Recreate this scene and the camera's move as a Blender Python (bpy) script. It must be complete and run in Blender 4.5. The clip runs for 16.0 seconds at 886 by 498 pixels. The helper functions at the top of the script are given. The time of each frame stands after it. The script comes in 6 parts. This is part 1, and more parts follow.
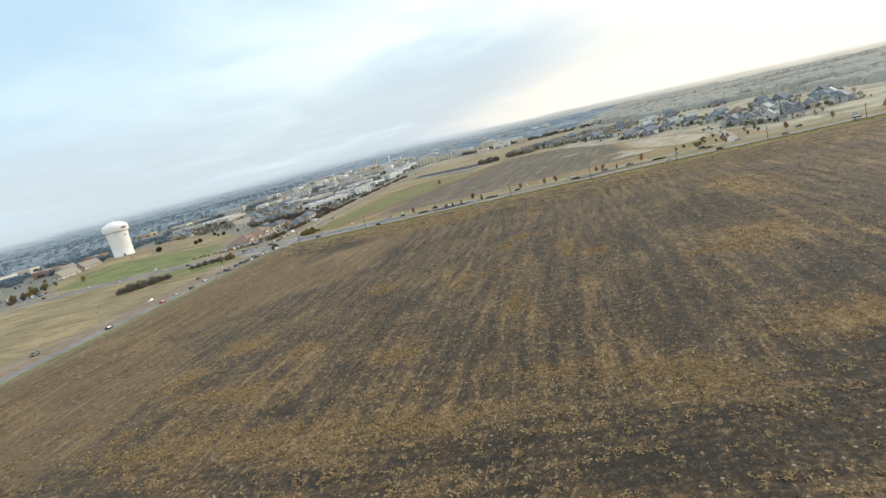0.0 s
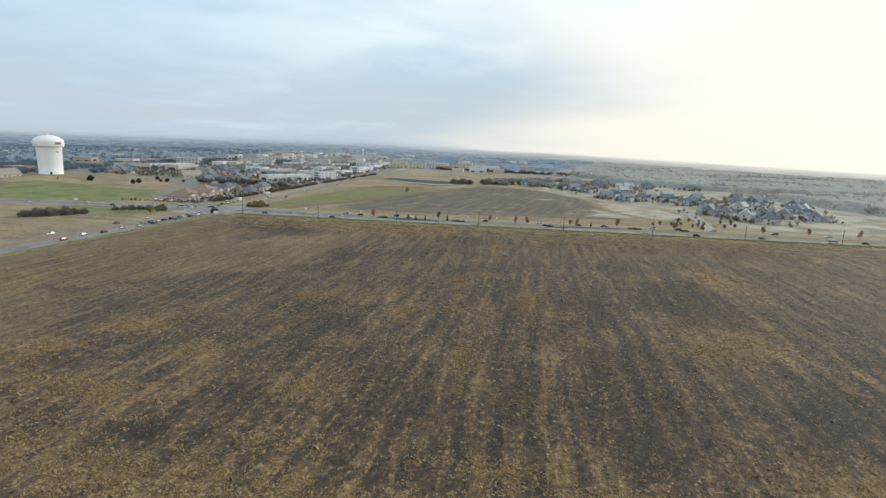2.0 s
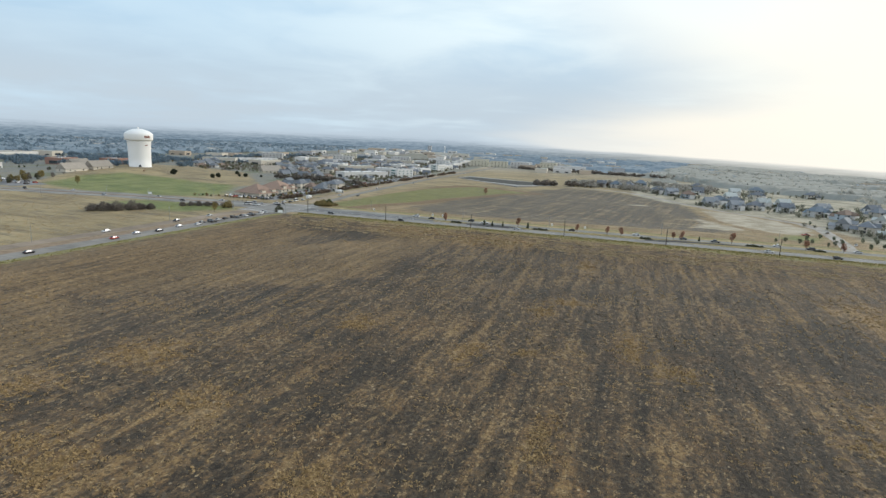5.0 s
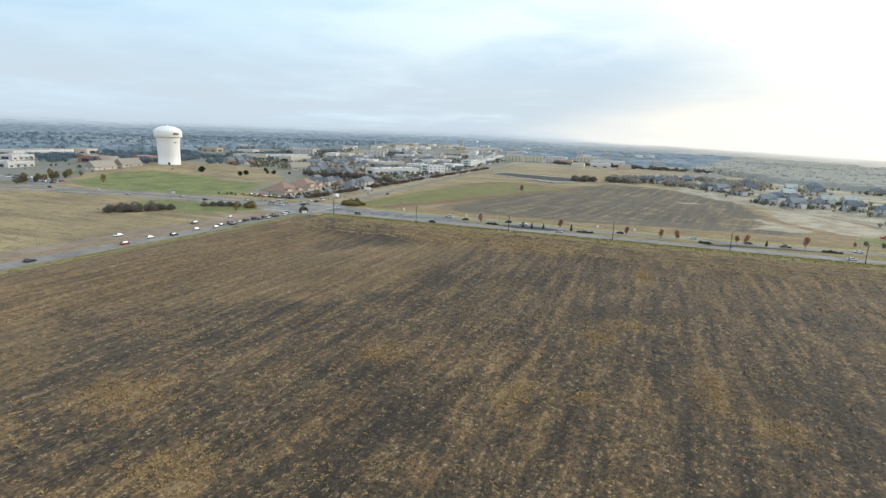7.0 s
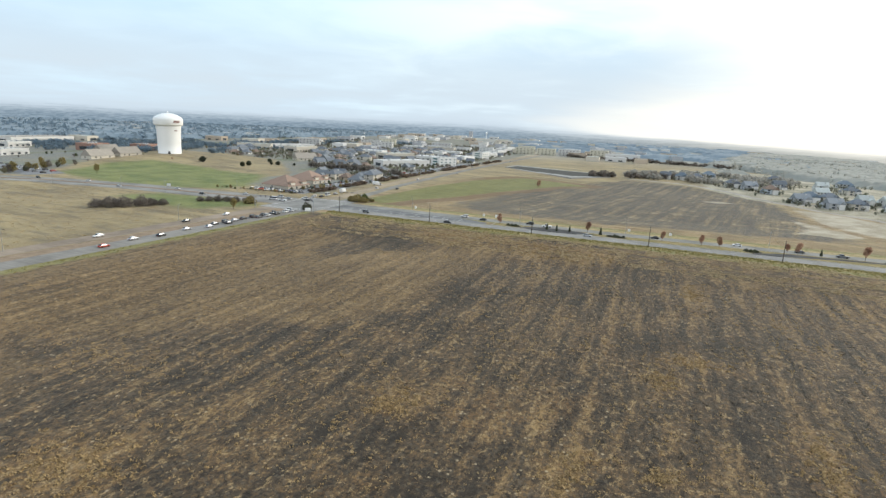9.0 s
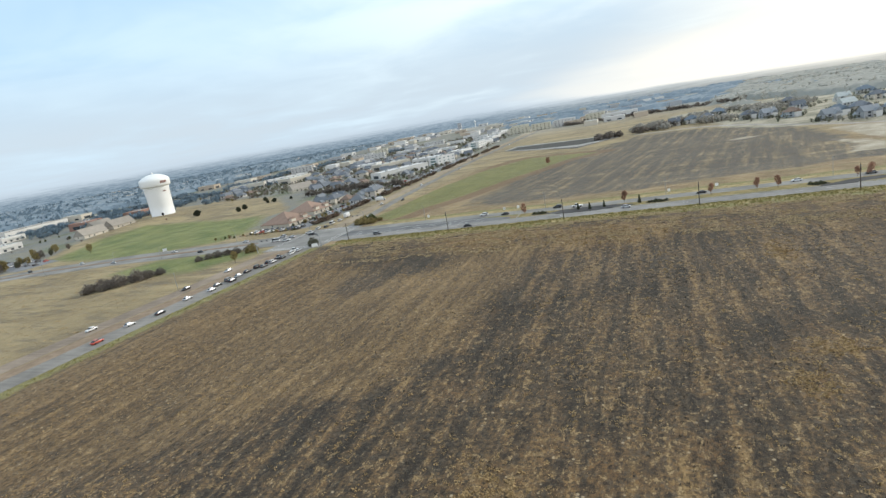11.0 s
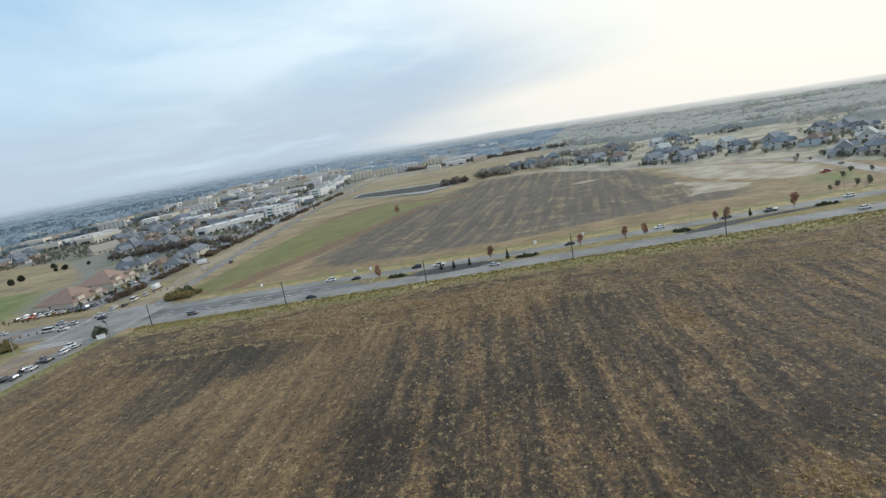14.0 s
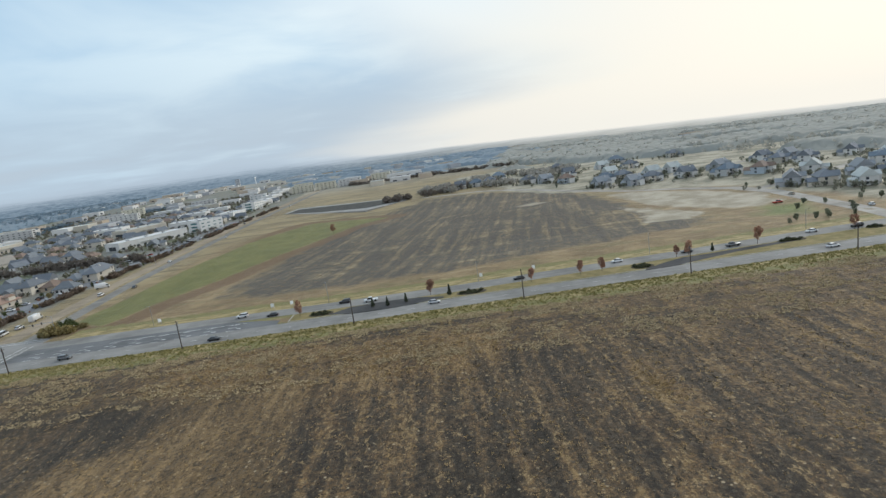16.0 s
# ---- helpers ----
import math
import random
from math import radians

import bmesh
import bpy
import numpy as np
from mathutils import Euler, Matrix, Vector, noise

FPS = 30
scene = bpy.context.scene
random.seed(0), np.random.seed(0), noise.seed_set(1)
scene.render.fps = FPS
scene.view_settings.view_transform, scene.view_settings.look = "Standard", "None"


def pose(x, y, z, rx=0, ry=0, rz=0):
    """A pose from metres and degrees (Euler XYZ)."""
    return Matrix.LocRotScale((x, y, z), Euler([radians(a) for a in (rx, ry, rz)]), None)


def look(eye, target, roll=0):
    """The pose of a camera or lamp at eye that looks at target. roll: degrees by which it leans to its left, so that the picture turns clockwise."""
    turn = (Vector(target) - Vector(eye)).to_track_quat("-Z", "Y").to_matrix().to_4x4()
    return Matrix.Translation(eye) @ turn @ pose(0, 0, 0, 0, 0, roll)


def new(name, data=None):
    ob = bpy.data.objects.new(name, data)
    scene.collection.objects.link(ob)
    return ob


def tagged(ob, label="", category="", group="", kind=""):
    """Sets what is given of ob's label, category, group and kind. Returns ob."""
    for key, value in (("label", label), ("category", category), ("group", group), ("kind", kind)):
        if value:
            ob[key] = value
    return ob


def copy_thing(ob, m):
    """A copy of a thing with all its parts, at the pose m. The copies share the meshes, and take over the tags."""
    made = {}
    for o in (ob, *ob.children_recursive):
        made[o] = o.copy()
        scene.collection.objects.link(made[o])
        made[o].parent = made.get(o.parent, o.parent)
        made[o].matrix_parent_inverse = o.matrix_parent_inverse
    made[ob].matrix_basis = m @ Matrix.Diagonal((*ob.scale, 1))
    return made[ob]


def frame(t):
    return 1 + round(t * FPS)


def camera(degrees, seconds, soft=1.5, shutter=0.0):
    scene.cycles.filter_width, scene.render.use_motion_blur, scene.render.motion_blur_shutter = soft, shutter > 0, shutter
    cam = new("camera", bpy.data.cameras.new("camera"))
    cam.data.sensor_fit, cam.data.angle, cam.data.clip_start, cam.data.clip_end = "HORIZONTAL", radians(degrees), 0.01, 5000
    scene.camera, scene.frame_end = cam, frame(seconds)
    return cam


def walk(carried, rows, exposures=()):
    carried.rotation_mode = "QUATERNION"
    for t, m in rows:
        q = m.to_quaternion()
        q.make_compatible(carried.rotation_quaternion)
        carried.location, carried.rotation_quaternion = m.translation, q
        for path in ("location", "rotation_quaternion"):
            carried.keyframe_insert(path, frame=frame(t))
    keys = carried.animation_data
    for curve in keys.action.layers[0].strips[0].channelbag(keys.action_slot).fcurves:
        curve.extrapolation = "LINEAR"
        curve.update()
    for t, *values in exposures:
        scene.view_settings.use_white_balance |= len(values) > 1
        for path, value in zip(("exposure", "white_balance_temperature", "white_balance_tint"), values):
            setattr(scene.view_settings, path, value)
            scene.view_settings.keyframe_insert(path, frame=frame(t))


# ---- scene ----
cam = camera(77.6, 16.0, soft=1.4)
# seconds, eye, turn to the left, tilt up, roll (degrees)
PATH = [
    (0, 46.79, -423.46, 56.62, 14.55, -11.20, -14.17),
    (0.5, 44.60, -416.37, 55.67, 7.08, -11.56, -2.80),
    (1, 42.18, -409.18, 55.59, 6.64, -11.49, -4.59),
    (1.5, 39.97, -401.89, 55.59, 6.71, -10.98, -0.65),
    (2, 38.33, -395.15, 56.54, 9.18, -10.60, 1.88),
    (2.5, 37.12, -388.27, 56.37, 10.63, -10.30, 1.96),
    (3, 36.35, -380.43, 56.07, 12.16, -10.10, 2.04),
    (3.5, 35.31, -372.70, 55.93, 13.79, -10.38, 2.13),
    (4, 34.12, -365.15, 55.97, 15.21, -10.58, 2.44),
    (4.5, 32.88, -357.98, 56.09, 16.41, -10.87, 2.62),
    (7, 19.92, -323.61, 56.20, 20.81, -11.79, 2.08),
    (7.5, 16.24, -317.05, 56.51, 21.23, -12.07, 2.33),
    (8, 12.23, -309.88, 56.62, 21.44, -12.27, 2.46),
    (8.5, 8.19, -303.33, 56.89, 21.55, -12.45, 2.55),
    (9, 3.29, -296.23, 56.85, 21.41, -12.78, 2.75),
    (9.5, -1.45, -289.52, 56.86, 21.16, -13.15, 3.02),
    (9.7, -2.99, -287.32, 57.12, 21.22, -13.25, 2.07),
    (11.8, -21.01, -255.25, 56.46, 22.41, -12.75, -14.92),
    (12, -22.26, -252.23, 56.50, 21.61, -12.72, -15.08),
    (12.5, -24.61, -244.55, 57.06, 16.23, -12.43, -14.67),
    (13, -26.09, -236.75, 57.37, 12.67, -11.87, -13.35),
    (13.5, -27.11, -228.67, 57.39, 10.42, -11.39, -11.73),
    (14, -27.70, -220.41, 57.39, 6.21, -11.35, -10.21),
    (14.5, -27.63, -212.29, 57.63, 4.95, -11.21, -9.33),
    (15, -27.04, -204.01, 58.04, 3.70, -11.04, -9.19),
    (15.5, -26.26, -195.65, 58.20, 2.59, -10.93, -8.83),
    (16, -25.33, -187.57, 57.64, 0.22, -10.76, -8.09),
]


def aim(x, y, z, turn, tilt, roll):
    return pose(x, y, z) @ pose(0, 0, 0, 0, 0, turn) @ pose(0, 0, 0, 90 + tilt) @ pose(0, 0, 0, 0, 0, roll)


EXPOSURES = [(0, 0.51, 6720, 10), (1.5, 0.3, 6430, 10), (3.5, 0.22, 6310, 10), (7, 0.45, 6400, 10), (9, 0.57, 6450, 10), (12.5, 0.36, 6240, 10), (14, 0.22, 6120, 10), (16, 0.13, 6150, 10)]
walk(cam, [(t, aim(*row)) for t, *row in PATH], EXPOSURES)

# ---- sky and sun: a high broken overcast, the low sun behind it ----
SUN_AZIMUTH, SUN_HEIGHT = 46.0, 24.0          # clockwise from +y; above the horizon
TO_SUN = Vector((math.sin(radians(SUN_AZIMUTH)) * math.cos(radians(SUN_HEIGHT)),
                 math.cos(radians(SUN_AZIMUTH)) * math.cos(radians(SUN_HEIGHT)), math.sin(radians(SUN_HEIGHT))))


class Tree:
    """A node tree written as sums: every method adds a node and returns its output."""

    def __init__(self, tree):
        self.t = tree

    def node(self, kind):
        return self.t.nodes.new(kind)

    def put(self, socket, value):
        if hasattr(value, "links"):
            self.t.links.new(value, socket)
        elif isinstance(value, (tuple, list)) and len(value) == 3 and socket.type == "RGBA":
            socket.default_value = (*value, 1)
        else:
            socket.default_value = value

    def math(self, operation, a, b=0.0, c=0.0, clamp=False):
        n = self.node("ShaderNodeMath")
        n.operation, n.use_clamp = operation, clamp
        for i, v in enumerate((a, b, c)):
            self.put(n.inputs[i], v)
        return n.outputs[0]

    def vector(self, operation, a, b=(0, 0, 0)):
        n = self.node("ShaderNodeVectorMath")
        n.operation = operation
        self.put(n.inputs[0], a)
        self.put(n.inputs[1], b)
        return n.outputs["Value"] if operation in ("DOT_PRODUCT", "LENGTH") else n.outputs[0]

    def ramp(self, x, a, b, c=0.0, d=1.0, kind="SMOOTHSTEP"):
        n = self.node("ShaderNodeMapRange")
        n.interpolation_type = kind
        for i, v in enumerate((x, a, b, c, d)):
            self.put(n.inputs[i], v)
        return n.outputs[0]

    def noise(self, vec, scale, detail=3.0, rough=0.55, distort=0.0):
        n = self.node("ShaderNodeTexNoise")
        self.put(n.inputs["Vector"], vec)
        for key, v in (("Scale", scale), ("Detail", detail), ("Roughness", rough), ("Distortion", distort)):
            self.put(n.inputs[key], v)
        return n.outputs[0]

    def mix(self, f, a, b, blend="MIX"):
        n = self.node("ShaderNodeMix")
        n.data_type, n.blend_type = "RGBA", blend
        self.put(n.inputs["Factor"], f)
        self.put(n.inputs[6], a)
        self.put(n.inputs[7], b)
        return n.outputs[2]

    def split(self, vec):
        n = self.node("ShaderNodeSeparateXYZ")
        self.put(n.inputs[0], vec)
        return n.outputs

    def join(self, x, y, z):
        n = self.node("ShaderNodeCombineXYZ")
        for i, v in enumerate((x, y, z)):
            self.put(n.inputs[i], v)
        return n.outputs[0]


world = bpy.data.worlds.new("overcast")
scene.world = world
world.use_nodes = True
w = Tree(world.node_tree)
world.node_tree.nodes.clear()
way = w.node("ShaderNodeTexCoord").outputs["Generated"]
wx, wy, wz = w.split(way)
up = w.math("MAXIMUM", wz, 0.0)
flat = w.math("ADD", up, 0.10)
# cloud layer seen from below, stretched towards the horizon
deck = w.join(w.math("DIVIDE", wx, flat), w.math("DIVIDE", wy, flat), 0.0)
broad = w.noise(w.vector("ADD", deck, (3.1, 7.4, 0)), 0.26, 3, 0.45, 0.4)
fine = w.noise(w.vector("ADD", deck, (11.0, 2.0, 0)), 1.1, 4, 0.55, 0.4)
clouds = w.math("ADD", w.math("MULTIPLY", broad, 0.72), w.math("MULTIPLY", fine, 0.28))
near_sun = w.vector("DOT_PRODUCT", way, tuple(TO_SUN))
ground_way = w.math("SQRT", w.math("ADD", w.math("MULTIPLY", wx, wx), w.math("MULTIPLY", wy, wy)))
side = w.math("DIVIDE", wx, w.math("MAXIMUM", ground_way, 0.001))      # sine of the azimuth
ahead = w.ramp(wy, -0.25, 0.35)
sky = w.mix(w.ramp(clouds, 0.40, 0.585), (0.45, 0.615, 0.755), (0.76, 0.865, 0.885))
sky = w.mix(w.ramp(near_sun, 0.62, 0.05, 0.0, 0.55), sky, (0.36, 0.555, 0.73))
# grey bank low over the horizon, ending in a wedge where the light breaks through
bump = w.math("SUBTRACT", w.ramp(up, 0.0, 0.10), w.math("MULTIPLY", w.ramp(up, 0.11, 0.25), 1.15))
edge = w.math("ADD", w.math("MULTIPLY", bump, 0.22), w.math("MULTIPLY", w.math("SUBTRACT", broad, 0.5), 0.45))
left = w.ramp(w.math("SUBTRACT", side, w.math("SUBTRACT", edge, 0.10)), 0.20, -0.20)
bank = w.math("MULTIPLY", w.ramp(up, 0.20, 0.05), w.ramp(clouds, 0.68, 0.44, 0.25, 1.0))
sky = w.mix(bank, sky, (0.495, 0.58, 0.645))
bright = w.math("MAXIMUM", w.math("MULTIPLY", w.math("SUBTRACT", 1.0, left), ahead), w.ramp(near_sun, 0.72, 0.9))
glow = w.mix(w.ramp(near_sun, 0.55, 0.97), (0.86, 0.825, 0.735), (0.95, 0.90, 0.78))
glow = w.mix(w.math("MULTIPLY", w.ramp(up, 0.08, 0.28), w.ramp(near_sun, 0.95, 0.75)), glow, (0.82, 0.885, 0.885))
sky = w.mix(bright, sky, glow)
# unseen southern sky, brightened to lift the south-facing walls
sky = w.mix(w.ramp(wy, -0.1, -0.5, 0.0, 0.8), sky, (0.88, 0.92, 0.97))
clear = w.node("ShaderNodeTexSky")
clear.sky_type, clear.sun_disc, clear.air_density, clear.dust_density = "NISHITA", False, 1.5, 3.0
clear.sun_elevation, clear.sun_rotation = radians(SUN_HEIGHT), radians(SUN_AZIMUTH)
blue = w.node("ShaderNodeBackground")
w.put(blue.inputs[0], clear.outputs[0])
w.put(blue.inputs[1], 0.05)
cover = w.node("ShaderNodeBackground")
w.put(cover.inputs[0], sky)
w.put(cover.inputs[1], 1.0)
blend = w.node("ShaderNodeMixShader")
w.put(blend.inputs[0], 0.92)
w.put(blend.inputs[1], blue.outputs[0])
w.put(blend.inputs[2], cover.outputs[0])
w.put(w.node("ShaderNodeOutputWorld").inputs[0], blend.outputs[0])

sun = new("sun", bpy.data.lights.new("sun", "SUN"))
sun.data.energy, sun.data.angle, sun.data.color = 1.5, radians(16), (1.0, 0.95, 0.87)
sun.matrix_world = look((0, 0, 300), Vector((0, 0, 300)) - TO_SUN)


# ---- materials ----
def material(name, rough=0.85, metal=0.0, spec=0.3, haze_sheen=0.0):
    m = bpy.data.materials.new(name)
    m.use_nodes = True
    m.node_tree.nodes.clear()
    n = Tree(m.node_tree)
    b = n.node("ShaderNodeBsdfPrincipled")
    b.inputs["Roughness"].default_value, b.inputs["Metallic"].default_value = rough, metal
    b.inputs["Specular IOR Level"].default_value = spec
    # sheen whitens grazing surfaces, standing in for haze over distance
    b.inputs["Sheen Weight"].default_value, b.inputs["Sheen Roughness"].default_value = haze_sheen, 0.2
    b.inputs["Sheen Tint"].default_value = (1.0, 0.935, 0.82, 1)
    n.put(n.node("ShaderNodeOutputMaterial").inputs[0], b.outputs[0])
    return m, n, b


def where(n):
    return n.node("ShaderNodeNewGeometry").outputs["Position"]


def random_of(n):
    return n.node("ShaderNodeObjectInfo").outputs["Random"]


def bumped(n, b, height, strength=0.4, far=0.05):
    k = n.node("ShaderNodeBump")
    n.put(k.inputs["Height"], height)
    n.put(k.inputs["Strength"], strength)
    n.put(k.inputs["Distance"], far)
    n.put(b.inputs["Normal"], k.outputs[0])


def worn(name, colour, scale=1.0, amount=0.25, rough=0.8, metal=0.0, spec=0.3, vary=0.12):
    """A surface with broad stains, fine grain and a slight difference from thing to thing."""
    m, n, b = material(name, rough, metal, spec)
    p = where(n)
    broad = n.noise(p, 0.35 * scale, 4, 0.6)
    fine = n.noise(p, 6.0 * scale, 3, 0.6)
    f = n.math("ADD", n.math("MULTIPLY", n.math("SUBTRACT", broad, 0.5), 2 * amount), n.math("MULTIPLY", n.math("SUBTRACT", fine, 0.5), amount))
    f = n.math("ADD", f, n.math("MULTIPLY", n.math("SUBTRACT", random_of(n), 0.5), 2 * vary))
    n.put(b.inputs["Base Color"], n.mix(1.0, colour, n.join(*(n.math("ADD", f, 1.0),) * 3), "MULTIPLY"))
    bumped(n, b, fine, 0.2, 0.02)
    return m


def leafy(name, dark, light, scale=1.2, through_light=0.3):
    m, n, b = material(name, 0.75, 0, 0.2)
    island = n.node("ShaderNodeNewGeometry").outputs["Random Per Island"]
    f = n.math("ADD", n.math("MULTIPLY", n.noise(where(n), scale, 3), 0.7), n.math("MULTIPLY", island, 0.45))
    f = n.math("ADD", f, n.math("MULTIPLY", n.math("SUBTRACT", random_of(n), 0.5), 0.4))
    tone = n.mix(n.ramp(f, 0.25, 0.85), dark, light)
    n.put(b.inputs["Base Color"], tone)
    thin = n.node("ShaderNodeBsdfTranslucent")
    n.put(thin.inputs["Color"], tone)
    both = n.node("ShaderNodeMixShader")
    n.put(both.inputs[0], through_light)
    n.put(both.inputs[1], b.outputs[0])
    n.put(both.inputs[2], thin.outputs[0])
    n.put([o for o in m.node_tree.nodes if o.type == "OUTPUT_MATERIAL"][0].inputs[0], both.outputs[0])
    return m


BARK = worn("bark", (0.11, 0.085, 0.065), 4, 0.3, 0.9)
RUST_LEAF = leafy("rust_leaves", (0.24, 0.13, 0.09), (0.42, 0.25, 0.17))
FIR_LEAF = leafy("conifer_needles", (0.035, 0.042, 0.03), (0.085, 0.095, 0.062))
GREEN_LEAF = leafy("green_leaves", (0.035, 0.05, 0.02), (0.10, 0.12, 0.045))
YELLOW_LEAF = leafy("yellowing_leaves", (0.17, 0.14, 0.06), (0.33, 0.265, 0.115))
OLIVE_LEAF = leafy("olive_leaves", (0.09, 0.095, 0.065), (0.19, 0.18, 0.115))
BARE_TWIG = leafy("bare_twigs", (0.14, 0.122, 0.105), (0.24, 0.21, 0.18), 1.2, 0.45)
STRAW = leafy("straw", (0.16, 0.108, 0.058), (0.43, 0.305, 0.16), 3.0)
GOLD_STRAW = leafy("golden_straw", (0.20, 0.130, 0.060), (0.43, 0.30, 0.145), 2.0)
STRAW_PALE = leafy("pale_straw", (0.24, 0.178, 0.098), (0.47, 0.365, 0.215), 2.0)
ESTATE_LEAF = leafy("estate_leaves", (0.105, 0.125, 0.085), (0.22, 0.235, 0.165), 0.8, 0.4)
DARK_RESIDUE = leafy("dark_residue", (0.050, 0.045, 0.040), (0.115, 0.095, 0.07), 3.0)
VERGE_GRASS = leafy("verge_grass", (0.19, 0.175, 0.06), (0.41, 0.35, 0.145), 0.5)
BED_LEAF = leafy("bed_shrubs", (0.04, 0.047, 0.028), (0.10, 0.105, 0.055))


def asphalt(name, colour, spec=0.12):
    m, n, b = material(name, 0.85, 0, spec)
    p = where(n)
    x, y, z = n.split(p)
    patch = n.noise(p, 0.05, 4, 0.65)
    streak = n.noise(n.join(n.math("MULTIPLY", x, 0.03), n.math("MULTIPLY", y, 0.9), 0.0), 1.0, 3)
    grain = n.noise(p, 5.0, 3, 0.7)
    f = n.math("ADD", n.math("MULTIPLY", patch, 0.55), n.math("ADD", n.math("MULTIPLY", streak, 0.25), n.math("MULTIPLY", grain, 0.25)))
    light = tuple(c * 1.35 for c in colour)
    dark = tuple(c * 0.7 for c in colour)
    n.put(b.inputs["Base Color"], n.mix(n.ramp(f, 0.36, 0.68), dark, light))
    bumped(n, b, grain, 0.3, 0.01)
    return m


OLD_ROAD = asphalt("weathered_asphalt", (0.225, 0.215, 0.20))
DARK_ROAD = asphalt("fresh_asphalt", (0.075, 0.073, 0.072), 0.08)
DUSTY_ROAD = asphalt("dusty_asphalt", (0.215, 0.20, 0.18))
STREET = asphalt("pale_concrete", (0.31, 0.285, 0.25))
LOT = asphalt("parking_asphalt", (0.20, 0.20, 0.205))
KERB = worn("kerb_concrete", (0.42, 0.40, 0.36), 1, 0.2)
PAINT = worn("road_paint", (0.55, 0.545, 0.52), 2, 0.35)
TOWER_WHITE = worn("tower_paint", (0.80, 0.80, 0.78), 0.15, 0.06, 0.5, 0, 0.4, 0.0)
TOWER_MARK = worn("tower_lettering", (0.24, 0.12, 0.10), 0.5, 0.1, 0.6)
POLE_WOOD = worn("pole_timber", (0.075, 0.06, 0.05), 2, 0.3, 0.9)
STEEL = worn("galvanised_steel", (0.35, 0.36, 0.37), 2, 0.15, 0.45, 0.7)
DARK_METAL = worn("dark_metal", (0.05, 0.05, 0.055), 2, 0.2, 0.5, 0.5)
WHITE_SIGN = worn("white_board", (0.78, 0.78, 0.76), 1, 0.08)
RUBBER = worn("tyre_rubber", (0.02, 0.02, 0.02), 3, 0.2, 0.9)
LAMP_RED = worn("tail_lamp", (0.35, 0.02, 0.015), 3, 0.1, 0.25)
LAMP_CLEAR = worn("headlamp", (0.75, 0.75, 0.72), 3, 0.05, 0.2)


def glassy(name, colour, rough=0.12):
    m, n, b = material(name, rough, 0, 0.6)
    f = n.noise(where(n), 0.4, 2)
    n.put(b.inputs["Base Color"], n.mix(f, tuple(c * 0.7 for c in colour), tuple(c * 1.3 for c in colour)))
    return m


GLASS = glassy("window_glass", (0.05, 0.06, 0.07))
CAR_GLASS = glassy("car_glass", (0.025, 0.03, 0.035), 0.06)
GREEN_GLASS = glassy("green_glazing", (0.08, 0.17, 0.17))

ROOFS = {k: worn("roof_" + k, c, 0.8, 0.22) for k, c in {
    "slate": (0.145, 0.18, 0.215), "grey": (0.24, 0.255, 0.27), "dark": (0.155, 0.17, 0.19), "brown": (0.22, 0.16, 0.125),
    "charcoal": (0.165, 0.18, 0.195), "rust": (0.27, 0.185, 0.14), "white": (0.62, 0.62, 0.61), "pale": (0.43, 0.45, 0.43), "tan": (0.31, 0.28, 0.24)}.items()}
WALLS = {k: worn("wall_" + k, c, 0.5, 0.12) for k, c in {
    "white": (0.61, 0.60, 0.575), "cream": (0.52, 0.48, 0.405), "tan": (0.46, 0.385, 0.30), "brick": (0.30, 0.18, 0.14),
    "grey": (0.40, 0.41, 0.42), "blue": (0.42, 0.47, 0.51), "stone": (0.53, 0.52, 0.495), "yellow": (0.58, 0.545, 0.43)}.items()}
DOOR = worn("painted_door", (0.55, 0.53, 0.50), 1, 0.1)
TRIM = worn("white_trim", (0.72, 0.71, 0.69), 1, 0.08)
CAR_PAINTS = {}
for k, c in {"white": (0.64, 0.64, 0.63), "black": (0.018, 0.018, 0.02), "silver": (0.45, 0.46, 0.47), "grey": (0.12, 0.125, 0.13), "red": (0.42, 0.06, 0.035),
             "blue": (0.06, 0.10, 0.18), "tan": (0.35, 0.30, 0.23)}.items():
    CAR_PAINTS[k] = worn("car_paint_" + k, c, 1, 0.04, 0.3, 0.25 if k in ("silver", "grey", "blue") else 0.0, 0.5, 0.0)


